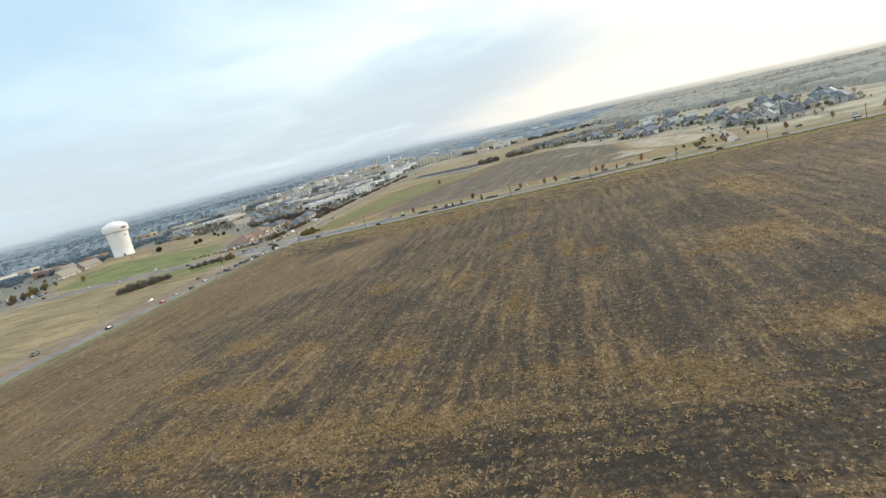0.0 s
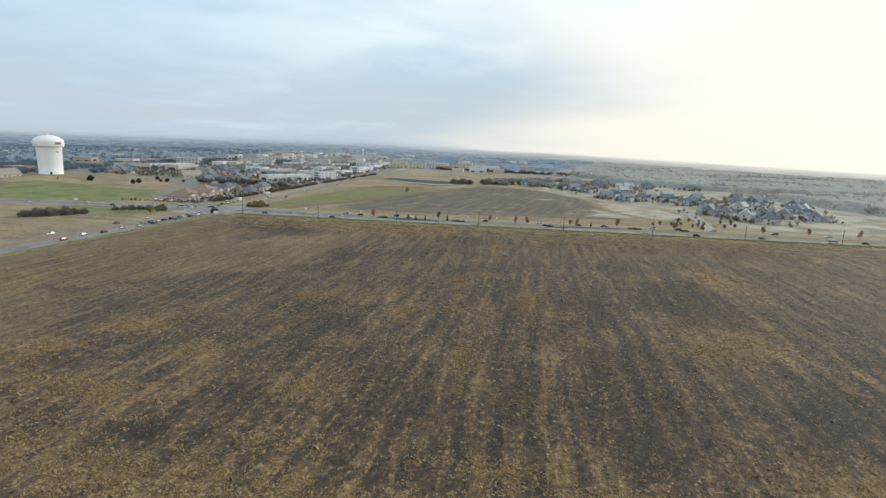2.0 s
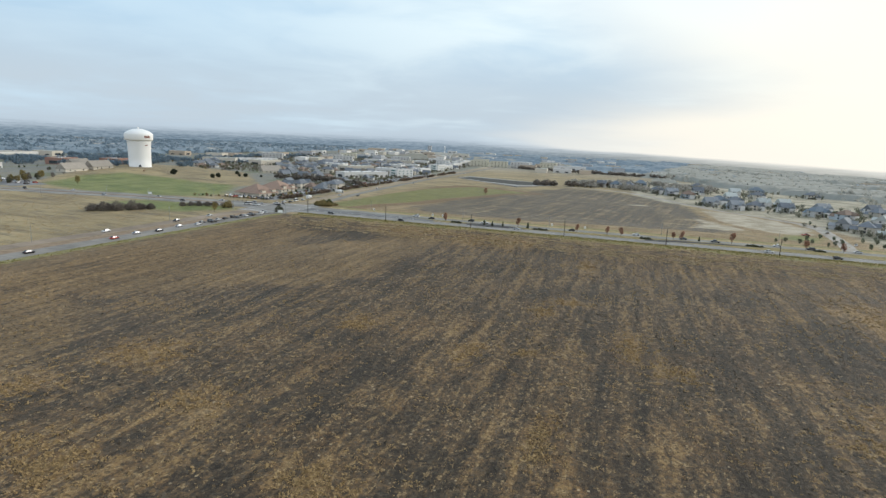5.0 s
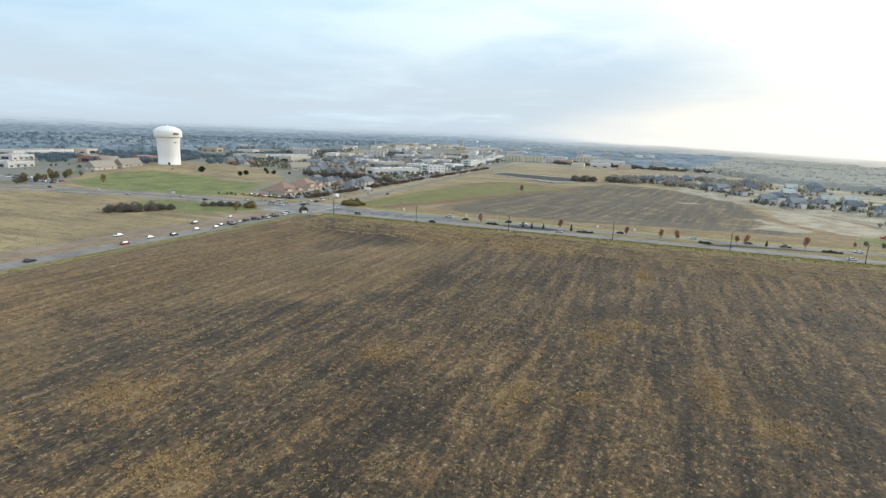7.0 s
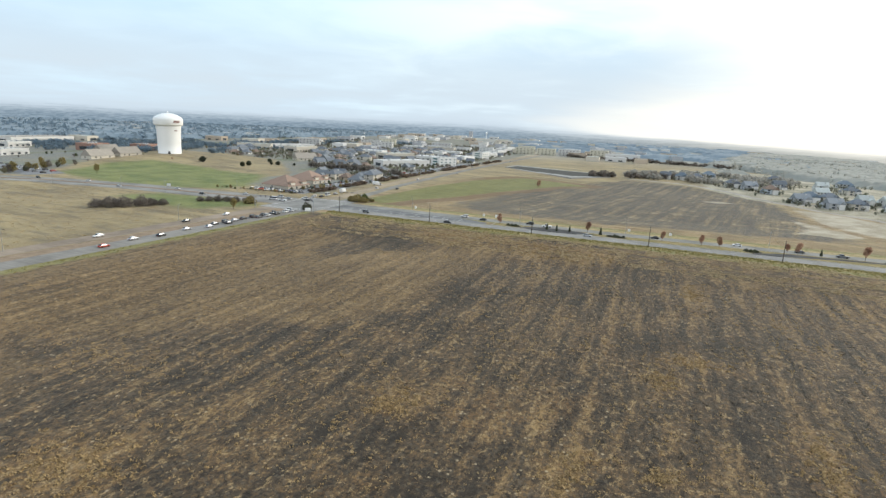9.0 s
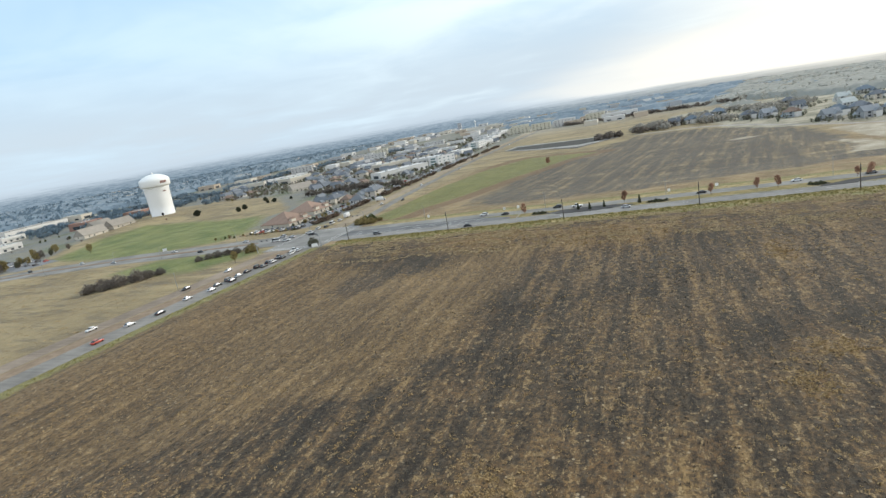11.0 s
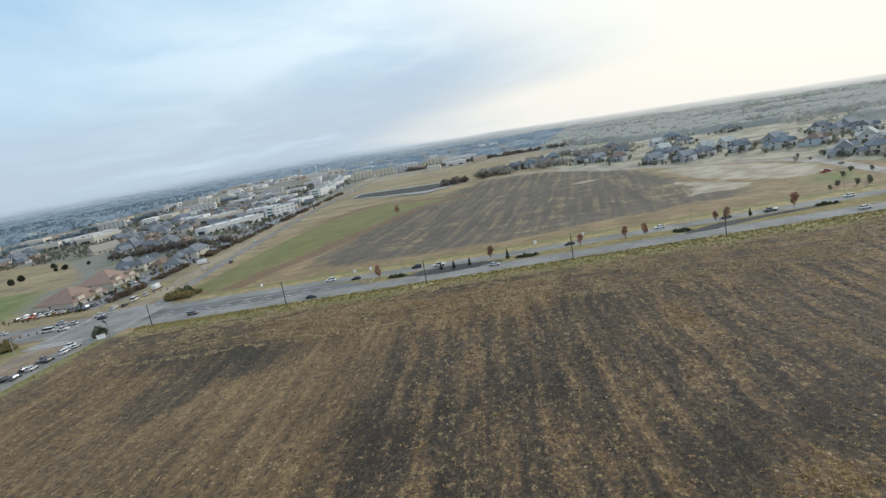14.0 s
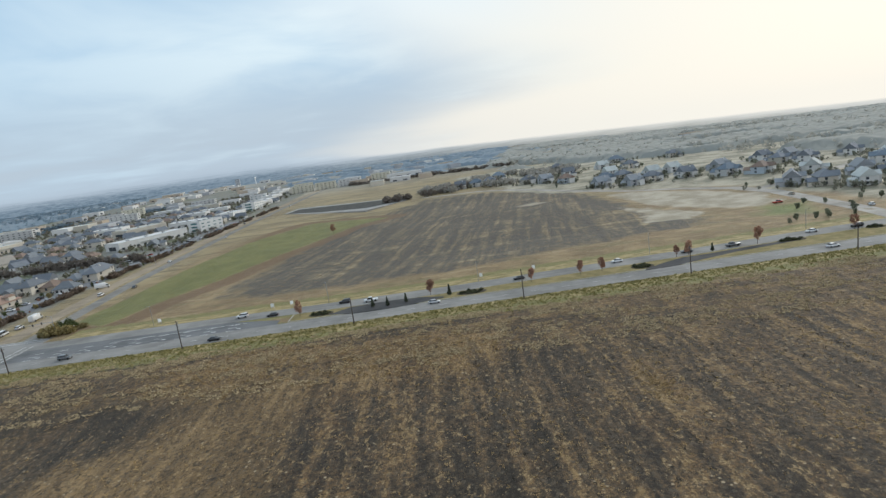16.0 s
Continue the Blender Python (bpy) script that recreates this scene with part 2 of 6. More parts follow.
# ---- mesh writing ----
class Mesh:
    """Corners and faces gathered for one mesh."""

    def __init__(self):
        self.v, self.f = [], []

    def add(self, corners, faces):
        n = len(self.v)
        self.v.extend(corners)
        self.f.extend(tuple(i + n for i in face) for face in faces)
        return self

    def box(self, x, y, z, sx, sy, sz, turn=0.0, taper=1.0):
        """A block whose bottom's middle is at x, y, z; its top may be narrower."""
        c, s = math.cos(turn), math.sin(turn)
        out = []
        for k, q in ((0, 1.0), (1, taper)):
            for a, b in ((-1, -1), (1, -1), (1, 1), (-1, 1)):
                u, v = a * sx / 2 * q, b * sy / 2 * q
                out.append((x + u * c - v * s, y + u * s + v * c, z + k * sz))
        return self.add(out, [(3, 2, 1, 0), (4, 5, 6, 7), (0, 1, 5, 4), (1, 2, 6, 5), (2, 3, 7, 6), (3, 0, 4, 7)])

    def lathe(self, profile, n=12, x=0.0, y=0.0, z=0.0):
        """Rings of (radius, height), closed at both ends."""
        out, faces = [], []
        for r, h in profile:
            out += [(x + r * math.cos(2 * math.pi * i / n), y + r * math.sin(2 * math.pi * i / n), z + h) for i in range(n)]
        for k in range(len(profile) - 1):
            faces += [(k * n + i, k * n + (i + 1) % n, (k + 1) * n + (i + 1) % n, (k + 1) * n + i) for i in range(n)]
        faces += [tuple(range(n - 1, -1, -1)), tuple((len(profile) - 1) * n + i for i in range(n))]
        return self.add(out, faces)

    def rod(self, a, b, ra, rb, n=6):
        a, b = Vector(a), Vector(b)
        q = (b - a).to_track_quat("Z", "Y")
        out = []
        for p, r in ((a, ra), (b, rb)):
            out += [tuple(p + q @ Vector((r * math.cos(2 * math.pi * i / n), r * math.sin(2 * math.pi * i / n), 0))) for i in range(n)]
        faces = [(i, (i + 1) % n, n + (i + 1) % n, n + i) for i in range(n)] + [tuple(range(n - 1, -1, -1)), tuple(range(n, 2 * n))]
        return self.add(out, faces)

    def slab(self, outline, z0, z1):
        """An upright prism over a flat outline, counter-clockwise."""
        n = len(outline)
        out = [(x, y, z0) for x, y in outline] + [(x, y, z1) for x, y in outline]
        return self.add(out, [tuple(range(n - 1, -1, -1)), tuple(range(n, 2 * n))] + [(i, (i + 1) % n, n + (i + 1) % n, n + i) for i in range(n)])

    def data(self, name, mat, smooth=False):
        me = bpy.data.meshes.new(name)
        me.from_pydata(self.v, [], self.f)
        me.materials.append(mat)
        if smooth:
            me.polygons.foreach_set("use_smooth", [True] * len(me.polygons))
        me.update()
        return me


def part(name, mesh, mat, parent=None, label="", smooth=False):
    ob = new(name, mesh if isinstance(mesh, bpy.types.Mesh) else mesh.data(name, mat, smooth))
    if parent:
        ob.parent = parent
    return tagged(ob, label)


def thing(name, m, label, category, group="", kind=""):
    ob = new(name)
    ob.empty_display_size = 0.5
    ob.matrix_world = m
    return tagged(ob, label, category, group, kind)


# ---- the lie of the land ----
def step(a, b, x):
    t = np.clip((np.asarray(x, float) - a) / (b - a), 0, 1)
    return t * t * (3 - 2 * t)


def south_edge(x):
    """Southern edge of the main road."""
    return 3.0 + 0.022 * np.asarray(x, float)


NORTH_EDGE = ((-1200, 33), (-119, 33), (-72, 32.3), (-25, 32.3), (23, 35), (71, 37.6), (122, 41.3), (159, 43), (300, 47), (900, 62))


def north_edge(x):
    return np.interp(x, *zip(*NORTH_EDGE))


def land(x, y):
    x, y = np.asarray(x, float), np.asarray(y, float)
    h = -3.0 * step(8, 70, south_edge(x) - y) * step(-196, -140, x)
    h = h - 2.3 * step(55, 130, y) * step(430, 330, y) * step(-195, -140, x) * step(235, 160, x)
    h = h + 5.0 * np.exp(-((x + 573) ** 2 + (y - 224) ** 2) / 95.0 ** 2)
    far = np.hypot(x, y)
    east = step(0.05, 0.62, x / np.maximum(far, 1)) * step(-600, 300, y)          # a valley behind the eastern woods
    h = h + 4.0 * step(900, 1800, far) * (1 - east) - (62.0 + 24.0 * east) * step(2000, 4450, far) - 22.0 * east * step(1100, 2100, far)
    calm = step(12, 60, np.abs(x + 215)) * step(12, 60, np.abs(y - 20))
    return h + calm * (0.35 * np.sin(x / 23 + 1.3 * np.sin(y / 41)) * np.sin(y / 31 + x / 67))


def height(x, y):
    return float(land(x, y))


def inside(px, py, outline):
    """Signed distance to an outline, positive within."""
    near, odd = np.full(px.shape, 1e9), np.zeros(px.shape, bool)
    for (ax, ay), (bx, by) in zip(outline, outline[1:] + outline[:1]):
        dx, dy = bx - ax, by - ay
        t = np.clip(((px - ax) * dx + (py - ay) * dy) / (dx * dx + dy * dy), 0, 1)
        near = np.minimum(near, np.hypot(px - ax - t * dx, py - ay - t * dy))
        with np.errstate(divide="ignore", invalid="ignore"):
            odd ^= ((ay > py) != (by > py)) & (px < (bx - ax) * (py - ay) / (by - ay) + ax)
    return np.where(odd, near, -near)


COVER = {
    "field": [[(-196, -13), (-60, -11), (60, -10), (150, -9), (500, -2), (520, -900), (-230, -900)]],
    "smooth": [[(-151, -213), (-118, -232), (-104, -262), (-98, -300), (-112, -345), (-150, -420), (-240, -420), (-240, -240)], [(-66, -38), (-65, -128), (-87, -164), (-117, -185), (-151, -213), (-215, -245), (-200, -30), (-150, -36)]],
    "tilled": [[(-130, 68), (-137, 100), (-134, 145), (-111, 271), (-80, 345), (-42, 408), (14, 412), (64, 362), (100, 290), (104, 203), (102, 150), (112, 120), (112, 90), (63, 82), (34, 78), (0, 66), (-34, 62), (-78, 62), (-110, 60)]],
    "green": [[(-489, 27), (-406, 10), (-345, 20), (-312, 36), (-312, 62), (-345, 122), (-365, 145), (-400, 142), (-464, 154), (-530, 160), (-535, 107)],
              [(-336, -36), (-326, -6), (-281, -4), (-243, -8), (-240, -24), (-259, -46), (-304, -46)],
              [(138, 93), (158, 121), (174, 112), (158, 78)]],
    "strip": [[(-180, 48), (-172, 74), (-161, 116), (-146, 170), (-126, 222), (-98, 295), (-72, 323), (-120, 345), (-152, 352), (-181, 275), (-195, 177), (-198, 100), (-200, 60)]],
    "sand": [[(112, 256), (132, 258), (166, 215), (180, 166), (174, 130), (155, 122), (135, 140), (124, 160), (117, 190)], [(95, 192), (110, 168), (128, 128), (117, 116), (104, 134)],
             [(36, 268), (52, 278), (68, 272), (52, 262)], [(90, 118), (112, 112), (118, 132), (98, 150)]],
    "built": [[(-241, 60), (-252, 300), (-262, 700), (-330, 1500), (-1500, 1900), (-1200, 500), (-640, 330), (-470, 300), (-350, 170), (-330, 70)],
              [(-480, 0), (-600, -60), (-900, -100), (-900, 300), (-640, 260), (-560, 100)],
              [(60, 330), (110, 300), (190, 215), (200, 110), (200, 40), (520, 60), (600, 500), (300, 800), (0, 700)]],
}

# patches of the ploughed field: middle and half widths
GOLD = [(-23, -316, 44, 9), (65, -315, 11, 6), (98, -292, 15, 9), (107, -213, 18, 15), (-94, -271, 8, 11), (-59, -289, 5, 5), (-15, -276, 7, 6), (-54, -259, 8, 7), (93, -224, 11, 6), (129, -122, 13, 36), (50, -197, 6, 6), (-6, -206, 4, 7), (9, -200, 3, 2), (9, -158, 4, 6), (-45, -198, 6, 7), (-84, -243, 11, 10), (38, -183, 4, 10), (-91, -27, 27, 14), (-38, -35, 28, 16), (16, -142, 6, 4), (19, -69, 4, 8), (21, -245, 3, 11), (-64, -317, 16, 8), (57, -306, 14, 5), (-67, -287, 20, 8), (5, -318, 20, 6), (36, -300, 10, 4)]
DARK = [(-62, -106, 5, 15), (-151, -46, 22, 9), (-25, -93, 4, 8), (7, -133, 5, 9), (0, -68, 4, 11), (25, -128, 8, 8), (-92, -176, 11, 7), (-65, -149, 3, 8), (-124, -54, 19, 17), (-135, -77, 11, 13), (-45, -203, 6, 5), (32, -190, 2, 19), (-63, -115, 9, 19), (-27, -224, 8, 10), (35, -265, 3, 21), (70, -248, 5, 25), (62, -187, 8, 24), (-29, -281, 5, 5), (64, -286, 7, 13), (-40, -305, 8, 7), (102, -159, 18, 29), (66, -334, 34, 10), (100, -312, 26, 12), (116, -270, 20, 22), (15, -330, 18, 6)]


def oval(px, py, spots):
    return np.max([(1 - np.hypot((px - x) / a, (py - y) / c)) * min(a, c) for x, y, a, c in spots], 0)


def axis(low, high, fine, reach, grow=1.16):
    core = list(np.arange(low, high + 0.1, fine))
    gap, a, b = fine, core[0], core[-1]
    before, after = [], []
    while a > -reach or b < reach:
        gap *= grow
        a, b = a - gap, b + gap
        before.append(max(a, -reach))
        after.append(min(b, reach))
    return np.unique(np.array(before[::-1] + core + after))


gx, gy = axis(-560, 330, 3.0, 4450), axis(-440, 560, 3.0, 4450)
nx, ny = len(gx), len(gy)
X, Y = np.meshgrid(gx, gy)
R = np.hypot(X, Y)
pull = np.minimum(1, 4450 / np.maximum(R, 1))
X, Y = (X * pull).ravel(), (Y * pull).ravel()
ground_mesh = bpy.data.meshes.new("ground")
index = np.arange(nx * ny).reshape(ny, nx)
quads = np.stack([index[:-1, :-1], index[:-1, 1:], index[1:, 1:], index[1:, :-1]], -1).reshape(-1, 4)
ground_mesh.from_pydata(np.stack([X, Y, land(X, Y)], -1), [], quads)
for key, outlines in COVER.items():
    layer = ground_mesh.attributes.new(key, "FLOAT", "POINT")
    layer.data.foreach_set("value", np.max([inside(X, Y, o) for o in outlines], 0).astype(np.float32))
for key, spots in (("gold", GOLD), ("dark", DARK)):
    layer = ground_mesh.attributes.new(key, "FLOAT", "POINT")
    layer.data.foreach_set("value", oval(X, Y, spots).astype(np.float32))
# distance from the roads' edges, for the verges
verge = np.minimum.reduce([np.abs(Y - south_edge(X)) + 1e3 * (X < -190), np.abs(Y - north_edge(X)) + 1e3 * (X < -190), np.abs(X + 200 - 0.03 * (Y + 44)) + 9.0 + 1e3 * (Y > -10)])
layer = ground_mesh.attributes.new("verge", "FLOAT", "POINT")
layer.data.foreach_set("value", verge.astype(np.float32))
ground_mesh.polygons.foreach_set("use_smooth", [True] * len(ground_mesh.polygons))

# last value: sheen that imitates haze on the farther ground
m_ground, n, b = material("open_ground", 0.85, 0, 0.2, 0.12)
p = where(n)
gxn, gyn = n.split(p)[:2]


def cover(key):
    a = n.node("ShaderNodeAttribute")
    a.attribute_name = key
    return a.outputs["Fac"]


def patchy(key, ragged, soft, scale=0.12):
    """A cover's share, with a ragged border."""
    wobble = n.math("MULTIPLY", n.math("SUBTRACT", n.noise(p, scale, 4, 0.6), 0.5), 2 * ragged)
    return n.ramp(n.math("ADD", cover(key), wobble), -soft, soft)


# wavering plough lines along y
waver = n.math("MULTIPLY", n.math("SUBTRACT", n.noise(p, 0.008, 2), 0.5), 9.0)
across = n.math("ADD", gxn, waver)
rows = n.noise(n.join(n.math("MULTIPLY", across, 0.30), n.math("MULTIPLY", gyn, 0.035), 0.0), 1.0, 3, 0.6)
rows_fine = n.noise(n.join(n.math("MULTIPLY", across, 1.25), n.math("MULTIPLY", gyn, 0.30), 3.0), 1.0, 3, 0.65)
blotch = n.noise(p, 0.030, 5, 0.62)
lumps = n.noise(n.join(gxn, n.math("MULTIPLY", gyn, 0.7), 0.0), 0.32, 4, 0.68)
crumbs = n.noise(p, 1.5, 4, 0.72)
specks = n.noise(p, 2.4, 3, 0.7)
grain = n.noise(p, 1.15, 5, 0.85)
# dry grass everywhere
dry = n.mix(n.ramp(n.noise(p, 0.02, 5, 0.6), 0.35, 0.68), (0.245, 0.192, 0.105), (0.40, 0.317, 0.17))
dry = n.mix(n.ramp(n.noise(n.join(n.math("MULTIPLY", gxn, 0.2), gyn, 0.0), 0.05, 5, 0.65), 0.50, 0.66, 0, 0.75), dry, (0.135, 0.105, 0.06))
dry = n.mix(n.ramp(n.math("ADD", n.math("MULTIPLY", crumbs, 0.6), n.math("MULTIPLY", lumps, 0.4)), 0.42, 0.66, 0, 0.6), dry, (0.40, 0.31, 0.175))
dry = n.mix(n.ramp(n.math("MULTIPLY", lumps, blotch), 0.20, 0.14, 0, 0.7), dry, (0.12, 0.09, 0.05))
dry = n.mix(n.ramp(n.noise(n.join(n.math("MULTIPLY", gxn, 0.035), n.math("MULTIPLY", gyn, 0.13), 7.0), 1.0, 4, 0.65), 0.50, 0.64, 0, 0.75), dry, (0.165, 0.135, 0.09))
orange = n.mix(n.ramp(n.noise(p, 0.06, 5, 0.7), 0.38, 0.66), (0.180, 0.121, 0.064), (0.33, 0.232, 0.122))
streaks = n.noise(n.join(n.math("MULTIPLY", gxn, 0.03), n.math("MULTIPLY", gyn, 0.11), 14.0), 1.0, 5, 0.68)
orange = n.mix(n.ramp(streaks, 0.50, 0.62, 0, 0.7), orange, n.mix(n.ramp(crumbs, 0.42, 0.6), (0.115, 0.105, 0.048), (0.20, 0.17, 0.085)))
orange = n.mix(n.ramp(streaks, 0.44, 0.36, 0, 0.6), orange, (0.36, 0.275, 0.155))
dry = n.mix(1.0, dry, (0.85, 0.84, 0.82), "MULTIPLY")
dry = n.mix(n.math("MULTIPLY", n.ramp(gxn, -215, -195), n.ramp(gyn, 340, 200, 0, 0.8)), dry, orange)
# parcels towards the horizon, their colour paled to imitate haze
parcel = n.node("ShaderNodeTexVoronoi")
n.put(parcel.inputs["Vector"], n.join(n.math("MULTIPLY", gxn, 0.0040), n.math("MULTIPLY", gyn, 0.0024), 0.0))
n.put(parcel.inputs["Scale"], 1.0)
tint = n.split(parcel.outputs["Color"])
far = n.ramp(n.vector("LENGTH", p), 650, 1100)
hazed_wild = n.mix(n.ramp(tint[0], 0.15, 0.85), (0.26, 0.255, 0.22), (0.40, 0.36, 0.28))
hazed_wild = n.mix(n.ramp(n.noise(p, 0.006, 5, 0.65), 0.42, 0.55), hazed_wild, (0.215, 0.22, 0.205))
colour = n.mix(far, dry, hazed_wild)
town = n.mix(n.ramp(n.noise(p, 0.035, 5, 0.65), 0.38, 0.62), (0.195, 0.18, 0.135), (0.16, 0.165, 0.155))
town = n.mix(n.ramp(n.noise(p, 0.018, 3, 0.5), 0.55, 0.63), town, (0.13, 0.14, 0.08))
town = n.mix(n.ramp(gxn, -40, 40), town, n.mix(n.ramp(n.noise(p, 0.03, 5, 0.65), 0.36, 0.62), (0.175, 0.165, 0.115), (0.40, 0.355, 0.265)))
colour = n.mix(patchy("built", 12, 6, 0.03), colour, town)
# ploughed field with crop residue
bands = n.noise(n.join(n.math("MULTIPLY", across, 0.20), n.math("MULTIPLY", gyn, 0.014), 2.0), 1.0, 2, 0.5)
wobble = n.math("MULTIPLY", n.math("SUBTRACT", n.noise(p, 0.07, 3, 0.6), 0.5), 3.0)
drill = n.math("SINE", n.math("MULTIPLY", n.math("ADD", across, wobble), 2 * math.pi / 4.3))
clod = n.node("ShaderNodeTexVoronoi")
n.put(clod.inputs["Vector"], n.vector("ADD", p, n.join(n.math("MULTIPLY", crumbs, 0.9), n.math("MULTIPLY", specks, 0.9), 0.0)))
n.put(clod.inputs["Scale"], 1.75)
clods = n.split(clod.outputs["Color"])
chip = n.node("ShaderNodeTexVoronoi")
n.put(chip.inputs["Vector"], n.vector("ADD", p, (41.0, 13.0, 0.0)))
n.put(chip.inputs["Scale"], 1.15)
chips = n.split(chip.outputs["Color"])
ridge = n.math("SINE", n.math("MULTIPLY", n.math("ADD", across, n.math("MULTIPLY", wobble, 1.4)), 2 * math.pi / 8.7))
burnt = patchy("dark", 9, 6, 0.14)
golden = patchy("gold", 10, 6, 0.14)
def summed(*terms):
    """Terms (value, weight), each taken about its middle of one half."""
    total = 0.0
    for value, weight in terms:
        total = n.math("ADD", n.math("MULTIPLY", n.math("SUBTRACT", value, 0.5), weight), total)
    return total


def either(f, a, c):
    return n.math("ADD", a, n.math("MULTIPLY", f, n.math("SUBTRACT", c, a)))


headland = n.ramp(n.math("ADD", n.math("MULTIPLY_ADD", gxn, -0.022, gyn), n.math("MULTIPLY", n.math("SUBTRACT", blotch, 0.5), 22.0)), -42, -33, 0, 0.85)
south = n.ramp(n.math("ADD", gyn, n.math("MULTIPLY", n.math("SUBTRACT", blotch, 0.5), 16.0)), -309, -318, 0, 0.9)
headland = n.math("MAXIMUM", headland, south)
rows = either(headland, rows, n.noise(n.join(n.math("MULTIPLY", gxn, 0.035), n.math("MULTIPLY", gyn, 0.34), 5.0), 1.0, 3, 0.6))
rows_fine = either(headland, rows_fine, n.noise(n.join(n.math("MULTIPLY", gxn, 0.30), n.math("MULTIPLY", gyn, 1.1), 8.0), 1.0, 3, 0.65))
bands = either(headland, bands, n.noise(n.join(n.math("MULTIPLY", gxn, 0.02), n.math("MULTIPLY", gyn, 0.20), 9.0), 1.0, 2, 0.5))
ridge = n.math("MULTIPLY", ridge, n.math("SUBTRACT", 1.0, headland))
drill = n.math("MULTIPLY", drill, n.math("SUBTRACT", 1.0, headland))
share = n.math("MULTIPLY_ADD", ridge, 0.5, 0.5)
lines = n.math("MULTIPLY_ADD", drill, 0.5, 0.5)
mellow = n.math("MULTIPLY", patchy("smooth", 16, 7, 0.07), n.math("SUBTRACT", 0.9, n.math("MULTIPLY", burnt, 0.8)))
patch = n.noise(p, 0.055, 4, 0.65)
soil = summed((rows, 0.90), (bands, 0.62), (blotch, 0.60), (patch, 0.50), (lumps, 0.65), (rows_fine, 0.45), (grain, 1.15), (clods[0], 0.26), (share, 0.13), (lines, 0.07))
soil = n.math("ADD", soil, n.math("SUBTRACT", n.math("MULTIPLY_ADD", n.math("SUBTRACT", headland, n.math("MULTIPLY", south, 1.6)), 0.06, n.math("MULTIPLY", golden, 0.20)), n.math("MULTIPLY", burnt, 0.17)))
soil = n.math("ADD", soil, n.math("MULTIPLY", n.math("MULTIPLY", n.ramp(gyn, -120, -25), n.ramp(gxn, -60, 60)), 0.10))
field = n.mix(n.ramp(soil, -0.30, 0.04), (0.036, 0.033, 0.029), (0.094, 0.074, 0.054))
field = n.mix(n.ramp(soil, 0.00, 0.24), field, (0.185, 0.128, 0.072))
field = n.mix(n.ramp(soil, 0.20, 0.46), field, (0.34, 0.245, 0.125))
rusty = n.math("MULTIPLY", n.math("MAXIMUM", n.ramp(n.noise(p, 0.045, 4, 0.7), 0.52, 0.68), golden), n.ramp(grain, 0.40, 0.60, 0, 0.55))
field = n.mix(rusty, field, (0.215, 0.130, 0.058))
strewn = summed((specks, 0.75), (rows_fine, 0.25), (patch, 0.45), (share, 0.06))
strewn = n.math("ADD", strewn, n.math("MULTIPLY", golden, 0.07))
field = n.mix(n.ramp(strewn, 0.11, 0.22, 0, 0.85), field, (0.38, 0.285, 0.165))
# the smoother brown part, drilled in thin lines
brown_f = summed((bands, 0.40), (rows, 0.30), (rows_fine, 0.30), (blotch, 0.50), (patch, 0.35), (lumps, 0.35), (grain, 0.95), (share, 0.08), (lines, 0.12))
brown_f = n.math("SUBTRACT", brown_f, n.math("MULTIPLY", burnt, 0.08))
brown = n.mix(n.ramp(brown_f, -0.34, 0.02), (0.084, 0.064, 0.043), (0.188, 0.134, 0.073))
brown = n.mix(n.ramp(brown_f, 0.0, 0.32), brown, (0.355, 0.258, 0.142))
field = n.mix(mellow, field, brown)
heaps = n.noise(n.join(n.math("MULTIPLY", across, 0.17), n.math("MULTIPLY", gyn, 0.05), 11.0), 1.0, 4, 0.6)
field = n.mix(n.math("MULTIPLY", n.ramp(heaps, 0.53, 0.63, 0, 0.6), n.math("SUBTRACT", 1.0, n.math("MULTIPLY", mellow, 0.75))), field, (0.050, 0.045, 0.039))
field = n.mix(n.ramp(clods[1], 0.72, 0.98, 0, 0.5), field, (0.145, 0.132, 0.112))
field = n.mix(n.ramp(clods[2], 0.70, 0.96, 0, 0.55), field, (0.030, 0.027, 0.024))
pale = n.math("MULTIPLY", n.ramp(n.math("ADD", chips[0], n.math("MULTIPLY", n.math("SUBTRACT", patch, 0.5), 0.30)), 0.968, 0.992), n.ramp(chip.outputs["Distance"], 0.45, 0.25))
field = n.mix(n.math("MULTIPLY", pale, 0.85), field, (0.50, 0.43, 0.31))
clumped = n.noise(n.join(n.math("MULTIPLY", across, 0.75), n.math("MULTIPLY", gyn, 0.42), 21.0), 1.0, 4, 0.7)
clumped = n.math("ADD", clumped, n.math("MULTIPLY_ADD", n.math("SUBTRACT", rows, 0.5), 0.30, n.math("MULTIPLY", n.math("SUBTRACT", golden, burnt), 0.04)))
field = n.mix(n.ramp(clumped, 0.555, 0.63, 0, 0.8), field, n.mix(n.ramp(specks, 0.44, 0.56), (0.15, 0.108, 0.060), (0.45, 0.35, 0.205)))
field = n.mix(n.ramp(clumped, 0.45, 0.38, 0, 0.65), field, (0.034, 0.031, 0.027))
field = n.mix(1.0, field, (0.83, 0.75, 0.65), "MULTIPLY")
colour = n.mix(patchy("field", 1.2, 0.6, 0.5), colour, field)
